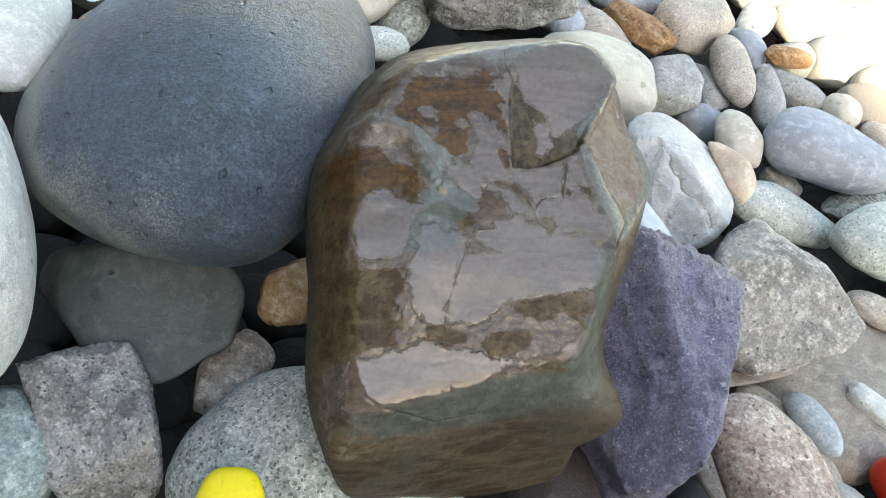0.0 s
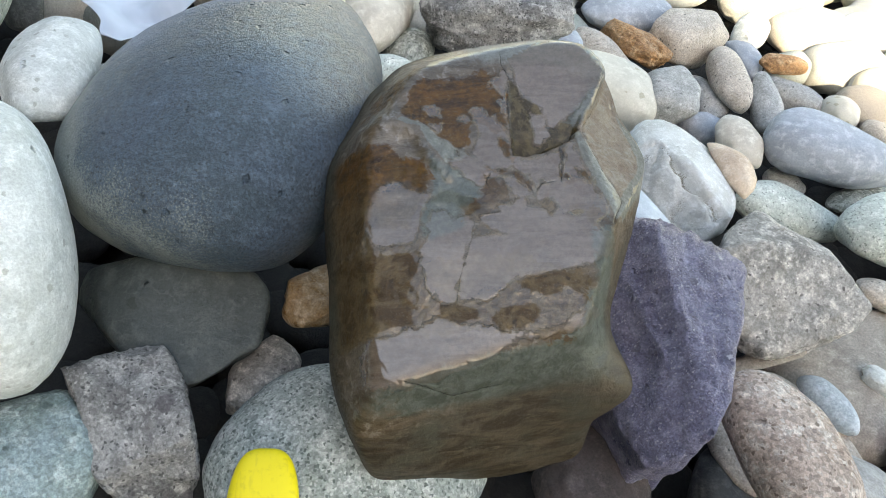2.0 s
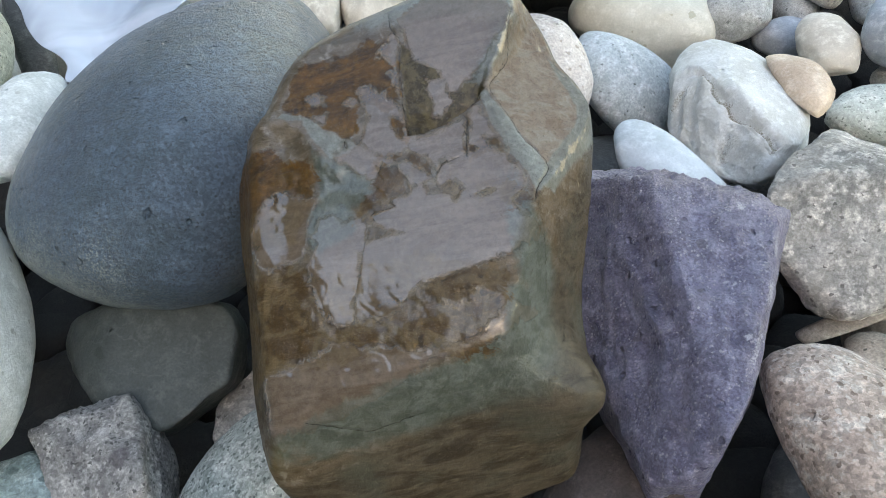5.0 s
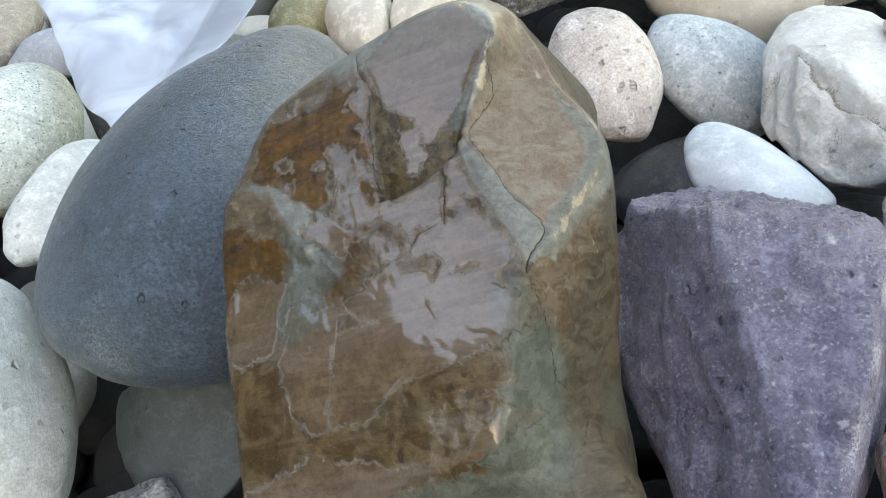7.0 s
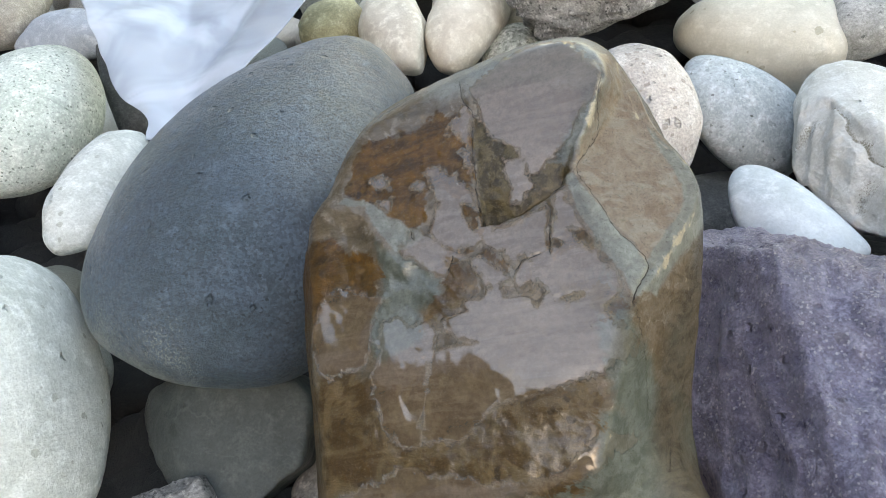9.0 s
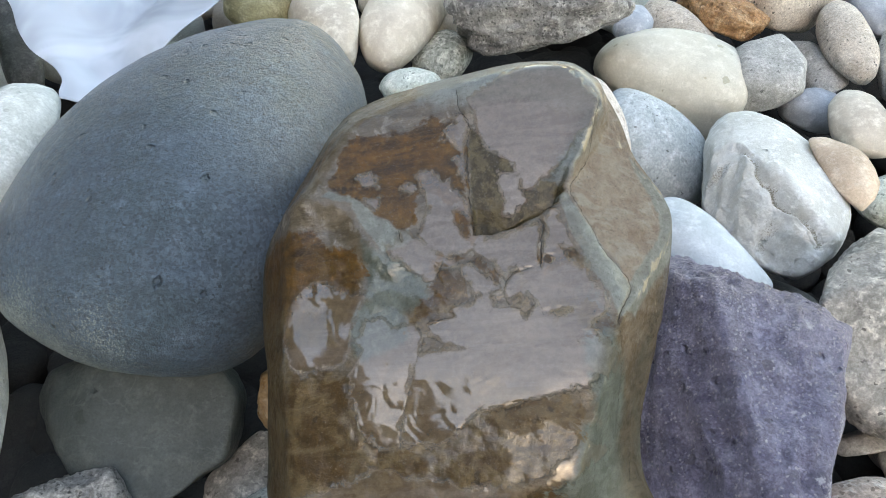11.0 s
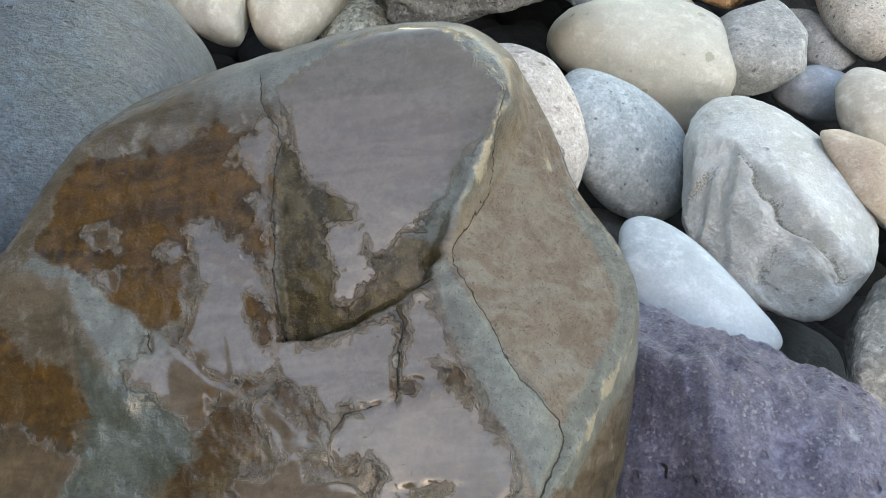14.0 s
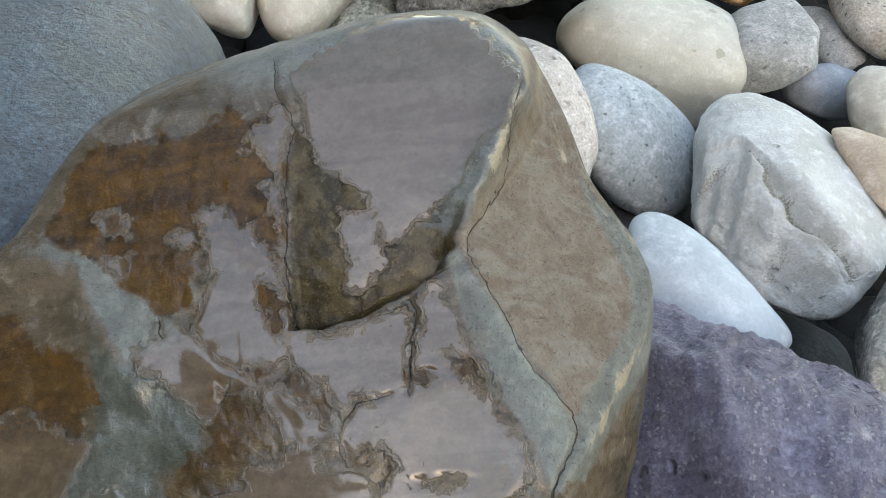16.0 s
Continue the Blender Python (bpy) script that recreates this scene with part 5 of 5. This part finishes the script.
stone("stone", (0.370, 0.875, 0.060), (0.075, 0.040, 0.024), (0, 0, 18), BLUE, "flat blue-grey stone in shade", seed=59, level=5,
      planes=[(-0.54, 0.68, 0.51, 0.95), (-0.71, -0.33, -0.62, 0.98), (0.94, -0.18, 0.29, 0.98), (0.77, -0.60, -0.23, 0.99), (0.36, 0.53, 0.77, 1.00), (-0.95, 0.05, -0.32, 1.01), (-0.03, -0.71, -0.70, 1.02)])
stone("stone", (0.557, 0.888, 0.060), (0.025, 0.057, 0.020), (2, -0, -33), CHALK, "white stone in full sun", seed=60, level=5,
      planes=[(0.28, -0.77, -0.57, 0.91), (0.51, 0.67, 0.54, 0.91), (-0.99, -0.13, -0.02, 0.94), (-0.80, 0.43, 0.41, 0.97), (0.99, 0.10, 0.08, 1.01)])
stone("rock", (0.564, 0.785, 0.070), (0.037, 0.018, 0.013), (0, 0, 7), RUST, "small orange stone in full sun", seed=61, level=5,
      planes=[(0.08, 0.62, 0.78, 0.94), (0.92, -0.37, 0.09, 0.97), (-0.86, -0.06, -0.50, 0.97), (-0.87, 0.48, 0.12, 0.99), (0.39, -0.71, -0.59, 1.00), (-0.14, -0.63, -0.77, 1.02), (0.59, 0.34, 0.73, 1.03)])
stone("stone", (0.466, 0.952, 0.070), (0.054, 0.030, 0.021), (-0, 0, 30), CREAM, "pale cream stone in shade", seed=62, level=5,
      planes=[(0.19, 0.58, 0.79, 0.93), (-0.87, 0.19, -0.45, 0.96), (0.53, -0.78, -0.34, 0.97), (0.86, -0.30, 0.42, 0.99), (-0.29, -0.57, -0.77, 1.00), (-0.72, 0.67, 0.16, 1.02)])
stone("stone", (0.329, 0.226, 0.035), (0.018, 0.037, 0.009), (-0, 0, 9), TAN, "flat brown stone with small holes under the granite", seed=63, level=5,
      planes=[(-0.55, 0.83, -0.10, 0.89), (0.93, -0.01, 0.37, 0.89), (0.90, -0.29, 0.33, 0.92), (-0.19, -0.97, -0.16, 0.94), (-0.79, -0.50, -0.34, 0.96), (0.04, 0.99, 0.14, 0.99)])
stone("stone", (0.594, 0.553, 0.045), (0.051, 0.022, 0.011), (-6, -10, 9), GREY_GREEN, "flat dark grey-green stone in a gap", seed=64, level=5,
      planes=[(0.23, 0.84, 0.49, 0.93), (-0.86, 0.51, 0.06, 0.95), (0.78, -0.62, -0.10, 0.95), (-0.18, -0.87, -0.46, 0.95), (0.85, 0.35, 0.40, 1.01), (-0.86, -0.36, -0.37, 1.01)])
stone("rock", (-0.596, 0.863, 0.100), (0.046, 0.085, 0.037), (0, 0, 11), SLAB, "brown rough stone at the edge", seed=65, level=5,
      planes=[(0.55, -0.16, -0.82, 0.93), (0.15, 0.72, 0.68, 0.93), (-0.67, -0.29, 0.68, 0.95), (-0.62, -0.78, 0.06, 1.00), (0.68, 0.74, 0.00, 1.00), (-0.09, -0.77, -0.63, 1.03)])
stone("stone", (-0.492, 0.808, 0.080), (0.079, 0.039, 0.031), (-0, -0, -6), BLUE, "dark blue-grey stone behind the plastic sheet", seed=66, level=5,
      planes=[(-0.80, -0.07, 0.59, 0.88), (-0.08, -0.64, -0.76, 0.89), (0.89, 0.45, 0.02, 0.91), (0.68, 0.61, 0.41, 0.95), (-0.42, -0.70, -0.58, 0.99), (-0.42, 0.32, 0.85, 1.02), (0.51, -0.34, -0.79, 1.05)])
stone("stone", (-0.330, 0.642, 0.100), (0.024, 0.062, 0.019), (31, -6, 25), DARK, "dark green-black stone in shade", seed=67, level=5,
      planes=[(-0.95, -0.02, 0.30, 0.65), (-0.84, 0.42, 0.36, 0.67), (-0.18, -0.98, -0.13, 0.89), (0.84, 0.53, -0.11, 0.89), (0.37, 0.92, 0.11, 0.92), (0.83, -0.46, -0.32, 0.94)])
stone("rock", (0.200, 0.184, 0.050), (0.040, 0.048, 0.028), (0, 0, -22), DARKBROWN, "dark purplish-brown rock under the wet stone", seed=68, level=5, sharp=24, crag=0.05, rough=0.01,
      planes=[(-0.85, 0.51, 0.12, 0.93), (0.71, 0.60, 0.38, 0.94), (0.23, -0.94, -0.25, 0.96), (-0.70, -0.65, -0.28, 0.98), (0.96, -0.27, 0.10, 1.00)])
stone("rock", (0.319, 0.197, 0.020), (0.027, 0.043, 0.019), (0, 0, -22), DARK, "dark green-black rock with pale veins", seed=69, level=5, sharp=24, crag=0.05,
      planes=[(0.53, 0.74, 0.42, 0.91), (-0.95, 0.27, -0.15, 0.92), (0.28, -0.94, -0.18, 0.92), (0.12, 0.93, 0.36, 0.97), (-0.86, -0.40, -0.33, 0.99), (0.91, -0.37, 0.18, 1.01)])

stone("stone", (0.228, 0.500, 0.010), (0.062, 0.040, 0.030), (0, 8, 24), DARK, "dark wet greenish stone deep in a gap", seed=91, level=5, lumps=0.04)
stone("stone", (0.330, 0.420, 0.015), (0.045, 0.036, 0.026), (0, -6, -30), DARK, "dark wet stone deep in a gap", seed=92, level=5, lumps=0.04, facets=3)

# ---- the dry rim of the dark boulder ----
def dry_rim(ob):
    """The top of the boulder is wet; its outer and rear flanks have dried pale."""
    me = ob.data
    co = np.zeros(3 * len(me.vertices), dtype=np.float32)
    me.vertices.foreach_get("co", co)
    p = co.reshape(-1, 3).astype(float)
    q = p / np.abs(p).max(0)
    f = np.maximum.reduce([-1.12 * q[:, 0] - 0.40 * q[:, 1], 0.74 * q[:, 1] + 0.40 * q[:, 0] - 0.14, -0.78 * q[:, 1] - 0.20 * q[:, 0]]) + 0.06 * fractal(p * 30, 8, 4, 0.6)
    me.attributes.new("dry", "FLOAT", "POINT").data.foreach_set("value", step(f, 0.46, 1.00).astype(np.float32))


dry_rim(DARK_BOULDER)


# ---- the crease of the large white stone ----
def crease(ob):
    """A crack runs down its back; the flank beside the ridge is broken away, and its nose is blunt."""
    me = ob.data
    co = np.zeros(3 * len(me.vertices), dtype=np.float32)
    me.vertices.foreach_get("co", co)
    turn, at = np.array(ob.matrix_world.to_3x3()), np.array(ob.matrix_world.translation)
    p = co.reshape(-1, 3).astype(float) @ turn.T + at
    top = step(p[:, 2], 0.0, 0.03)
    wob = 0.0025 * fractal(p * 60, 4, 3)
    x, y = p[:, 0] + wob, p[:, 1] + wob
    crack, _ = line_distance(x, y, [(0.326, 0.540), (0.335, 0.510), (0.344, 0.490), (0.356, 0.468), (0.368, 0.448)])
    edge = np.interp(y, [0.470, 0.486, 0.504, 0.527, 0.543, 0.56], [0.316, 0.318, 0.320, 0.323, 0.328, 0.320])
    flank = step(edge - x, 0.0, 0.006) * step(y, 0.45, 0.47) * step(0.556 - y, 0, 0.012)
    shelf = step(edge - 0.012 - x, 0.0, 0.004) * step(y, 0.45, 0.47) * step(0.540 - y, 0, 0.010)
    hollow = np.exp(-((x - 0.337) / 0.007) ** 2 - ((y - 0.470) / 0.014) ** 2)
    down = 0.0045 * np.exp(-(crack / 0.0024) ** 2) + 0.0075 * flank + 0.0065 * shelf + 0.010 * hollow
    down -= 0.004 * np.exp(-((crack - 0.010) / 0.007) ** 2) * step(0.53 - y, 0, 0.03)
    p[:, 2] -= top * down
    me.vertices.foreach_set("co", ((p - at) @ turn).astype(np.float32).ravel())
    me.update()
    dirt = 0.62 * np.exp(-(crack / 0.0016) ** 2) + 0.42 * hollow + 0.30 * np.exp(-((x - edge + 0.002) / 0.004) ** 2) * flank + 0.5 * np.exp(-((x - 0.308) / 0.010) ** 2 - ((y - 0.534) / 0.007) ** 2)
    me.attributes.new("dry", "FLOAT", "POINT").data.foreach_set("value", (top * dirt).astype(np.float32))


crease(CREASED_STONE)
CREASED_STONE.matrix_world = Matrix.Translation((0.334, 0.498, 0.082)) @ CREASED_STONE.matrix_world.to_3x3().to_4x4() @ Matrix.Scale(0.863, 4)


# ---- white specks and the bruised edge of the purple rock ----
def pale_marks(ob):
    me = ob.data
    co = np.zeros(3 * len(me.vertices), dtype=np.float32)
    me.vertices.foreach_get("co", co)
    turn, at = np.array(ob.matrix_world.to_3x3()), np.array(ob.matrix_world.translation)
    p = co.reshape(-1, 3).astype(float) @ turn.T + at
    x, y = p[:, 0], p[:, 1]
    edge, _ = line_distance(x, y, [(0.304, 0.300), (0.291, 0.265), (0.282, 0.239), (0.269, 0.213), (0.261, 0.194)])
    f = 0.50 * np.exp(-(edge / 0.0030) ** 2) * (0.75 + 0.6 * lattice(p * 70, 4))
    for cx, cy, size in ((0.283, 0.311, 0.0030), (0.265, 0.2625, 0.0016), (0.269, 0.261, 0.0014), (0.269, 0.227, 0.0024), (0.296, 0.302, 0.0016), (0.224, 0.220, 0.0012), (0.258, 0.285, 0.0012), (0.247, 0.245, 0.0011)):
        f = np.maximum(f, 0.95 * np.exp(-((x - cx) ** 2 + (y - cy) ** 2) / size ** 2))
    me.attributes.new("dry", "FLOAT", "POINT").data.foreach_set("value", (f * step(p[:, 2], 0.10, 0.12)).astype(np.float32))


pale_marks(PURPLE_ROCK)
PURPLE_ROCK.matrix_world = Matrix.Translation((0.246, 0.236, 0.096)) @ PURPLE_ROCK.matrix_world.to_3x3().to_4x4() @ Matrix.Scale(0.930, 4)


# ---- plastic: a torn film caught behind the boulder, and two bright scraps ----
def sheet_material():
    m = Nodes("milky_plastic_film")
    co = m.add("ShaderNodeTexCoord").outputs["Object"]
    folds = m.noise(co, 14.0, 3.0, 0.5, 0.8)
    m.put(m.bsdf, "Base Color", m.mix(m.ramp(folds, 0.35, 0.65), rgb(0.46, 0.53, 0.63), rgb(0.60, 0.67, 0.76)))
    m.put(m.bsdf, "Roughness", 0.32)
    m.put(m.bsdf, "Alpha", m.ramp(folds, 0.3, 0.7, 0.50, 0.75))
    m.put(m.bsdf, "Normal", m.bump(folds, 0.5, 0.004))
    return m.mat


def plastic_film():
    n = 90
    s, t = np.meshgrid(np.linspace(0.02, 1.0, n), np.linspace(0, 1, n), indexing="ij")
    s, t = s.ravel(), t.ravel()
    tip, far_left, far_right = np.array((-0.180, 0.470, 0.160)), np.array((-0.42, 0.76, 0.235)), np.array((-0.045, 0.68, 0.180))
    p = tip + s[:, None] * ((1 - t)[:, None] * (far_left - tip) + t[:, None] * (far_right - tip))
    ragged = 0.012 * lattice(np.stack([s * 9, s * 0, s * 0], 1), 3) * (1 - t)
    p[:, 0] += ragged
    crumple = 0.016 * np.abs(fractal(np.stack([p[:, 0] * 9, p[:, 1] * 7, p[:, 2] * 0], 1), 12, 3)) + 0.02 * np.sin(t * 5 + s * 3) * s
    p[:, 2] += crumple - 0.010
    i = np.arange((n - 1) * n).reshape(n - 1, n)[:, :-1].ravel()
    tri = np.concatenate([np.stack([i, i + 1, i + n + 1], 1), np.stack([i, i + n + 1, i + n], 1)])
    ob = new("plastic_film", mesh_from("plastic_film", p, tri, sheet_material()))
    thick = ob.modifiers.new("thickness", "SOLIDIFY")
    thick.thickness = 0.0006
    return tagged(ob, "crumpled torn milky plastic film lying on stones", "plastic film")


plastic_film()


def plastic(name, colour, scuff):
    m = Nodes(name)
    co = m.add("ShaderNodeTexCoord").outputs["Object"]
    wear = m.noise(co, 160.0, 5.0, 0.7)
    streak = m.noise(m.add("ShaderNodeVectorMath", {0: co, 1: (300.0, 40.0, 300.0)}, operation="MULTIPLY").outputs[0], 1.0, 4.0, 0.6)
    col = m.mix(m.ramp(wear, 0.5, 0.75), colour, scuff)
    m.put(m.bsdf, "Base Color", m.mix(m.math("MULTIPLY", m.ramp(streak, 0.55, 0.7), 0.5), col, scuff))
    m.put(m.bsdf, "Roughness", m.ramp(wear, 0.3, 0.7, 0.38, 0.6))
    m.put(m.bsdf, "Normal", m.bump(wear, 0.3, 0.0004))
    return m.mat


def tongue(name, width, length, thick, material, label, category, m, taper=0.75):
    """A moulded plastic piece with a rounded end, rounded all round."""
    d, tri = sphere(5)
    r = radius(d, 3.2, [], 20.0)
    p = d * r[:, None]
    p[:, 0] *= width * (1 - (1 - taper) * step(p[:, 1], -0.2, 1.0))
    p[:, 1] *= length
    p[:, 2] *= thick
    ob = new(name, mesh_from(name, p, tri, material))
    ob.matrix_world = m
    return tagged(ob, label, category)


# a rounded yellow end much like a boot toe, built as a plain piece
tongue("plastic_scoop", 0.0200, 0.055, 0.010, plastic("yellow_plastic", rgb(0.78, 0.62, 0.015), rgb(0.60, 0.46, 0.02)),
       "bright yellow scuffed plastic piece with a rounded end", "plastic piece", pose(-0.014, 0.101, 0.112, 14, 0, 4), 0.97)
# only a rounded red form; what it belongs to is unknown
tongue("plastic_float", 0.022, 0.030, 0.020, plastic("red_plastic", rgb(0.66, 0.035, 0.012), rgb(0.45, 0.03, 0.012)),
       "bright red rounded plastic piece on the slab", "plastic piece", pose(0.487, 0.217, 0.052, 0, 0, 20), 0.9)
stone("shard", (0.498, 0.285, 0.045), (0.036, 0.012, 0.009), (0, 10, -38), CHALK, "narrow white and reddish pointed stone shard", seed=88, level=5, sharp=30, power=4, crag=0.03)

# ---- loose stones of the open beach, past those placed above ----
def shingle_material():
    m = Nodes("mixed_shingle")
    co = m.add("ShaderNodeTexCoord").outputs["Object"]
    each = m.add("ShaderNodeNewGeometry").outputs["Random Per Island"]
    ramp = m.add("ShaderNodeValToRGB", {0: each})
    ramp.color_ramp.interpolation = "CONSTANT"
    tones = ((0.34, 0.33, 0.31), (0.46, 0.42, 0.36), (0.22, 0.24, 0.27), (0.55, 0.55, 0.52), (0.30, 0.27, 0.23), (0.40, 0.42, 0.40), (0.56, 0.50, 0.42), (0.16, 0.17, 0.17))
    for i, tone in enumerate(tones):
        e = ramp.color_ramp.elements[i] if i < 2 else ramp.color_ramp.elements.new(i / len(tones))
        e.position, e.color = i / len(tones), (*tone, 1.0)
    grain, broad = m.noise(co, 500.0, 4.0, 0.7), m.noise(co, 60.0, 5.0, 0.6)
    shade = m.math("MULTIPLY", m.ramp(grain, 0.25, 0.75, 0.75, 1.25), m.ramp(broad, 0.3, 0.7, 0.75, 1.15))
    m.put(m.bsdf, "Base Color", m.mix(1.0, ramp.outputs[0], m.add("ShaderNodeCombineXYZ", {0: shade, 1: shade, 2: shade}).outputs[0], "MULTIPLY"))
    m.put(m.bsdf, "Roughness", 0.75)
    m.put(m.bsdf, "Normal", m.bump(grain, 0.6, 0.0006))
    return m.mat


def joined(name, placed, level, material, label):
    """Many small stones in one mesh."""
    d, tri = sphere(level)
    cos, tris = [], []
    for i, (m, size, seed) in enumerate(placed):
        r = radius(d, 2.3, [], 14.0) * (1 + 0.10 * fractal(d * 1.4 + seed, seed, 2))
        p = d * r[:, None] * np.array(size)
        mm = np.array(m)
        cos.append(p @ mm[:3, :3].T + mm[:3, 3])
        tris.append(tri + i * len(d))
    ob = new(name, mesh_from(name, np.concatenate(cos), np.concatenate(tris), material))
    return tagged(ob, label, "shingle", kind="stuff")


def scatter():
    rng = random.Random(4)
    words = {CHALK: "rounded white beach stone", TAN: "rounded tan beach stone", MID_GREY: "rounded mid-grey beach stone", CREAM: "rounded cream beach stone",
             BLUE: "rounded blue-grey beach stone", SPECKLED: "pale speckled beach stone", IVORY: "rounded ivory beach stone", GREY_GREEN: "grey-green granite beach stone"}
    kinds = []
    for i, mat in enumerate(list(words) * 2):
        size = (rng.uniform(0.85, 1.3), rng.uniform(0.7, 1.0), rng.uniform(0.5, 0.75))
        kinds.append((mat, stone_mesh("stone", size, mat, 300 + i, level=4, power=rng.uniform(2.1, 2.8), facets=rng.choice((0, 2, 3)), facet_depth=0.9)))
    taken = [(o.matrix_world.translation.copy(), max(o.dimensions) * 0.42) for o in scene.objects if o.get("group") == "beach stones"]
    far, count = [], 0
    for iy in range(-8, 40):
        for ix in range(-26, 34):
            x, y = ix * 0.085 + rng.uniform(-0.03, 0.03), iy * 0.085 + rng.uniform(-0.03, 0.03)
            s = rng.uniform(0.034, 0.060)
            mat, me = rng.choice(kinds)
            turn = (rng.uniform(-20, 20), rng.uniform(-20, 20), rng.uniform(0, 360))
            if any(math.hypot(x - c.x, y - c.y) < r + s * 0.55 for c, r in taken) or (-0.12 < x < 0.30 and 0.05 < y < 0.50) or (abs(x) < 0.14 and -0.2 < y < 0.1):
                continue
            m = pose(x, y, 0.020 + s * 0.4, *turn)
            if -0.75 < x < 1.25 and 0.25 < y < 1.25:
                ob = new("stone", me)
                ob.matrix_world = m @ Matrix.Scale(s, 4)
                tagged(ob, words[mat], "stone", "beach stones")
                count += 1
            else:
                far.append((m, (s * 1.2, s, s * 0.7), 400 + len(far)))
    joined("far_beach_stones", far, 3, shingle_material(), "mixed grey and tan stones of the open beach")
    # filler pebbles, coloured near-black to stand for shade deep in the gaps
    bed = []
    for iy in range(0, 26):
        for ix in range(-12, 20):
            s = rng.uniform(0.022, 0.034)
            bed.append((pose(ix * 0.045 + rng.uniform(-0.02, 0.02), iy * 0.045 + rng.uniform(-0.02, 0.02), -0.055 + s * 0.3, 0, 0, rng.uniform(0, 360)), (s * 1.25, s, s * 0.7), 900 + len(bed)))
    joined("bed_pebbles", bed, 3, GROUND, "near-black filler pebbles deep between the stones, gap shade put into their colour")


scatter()
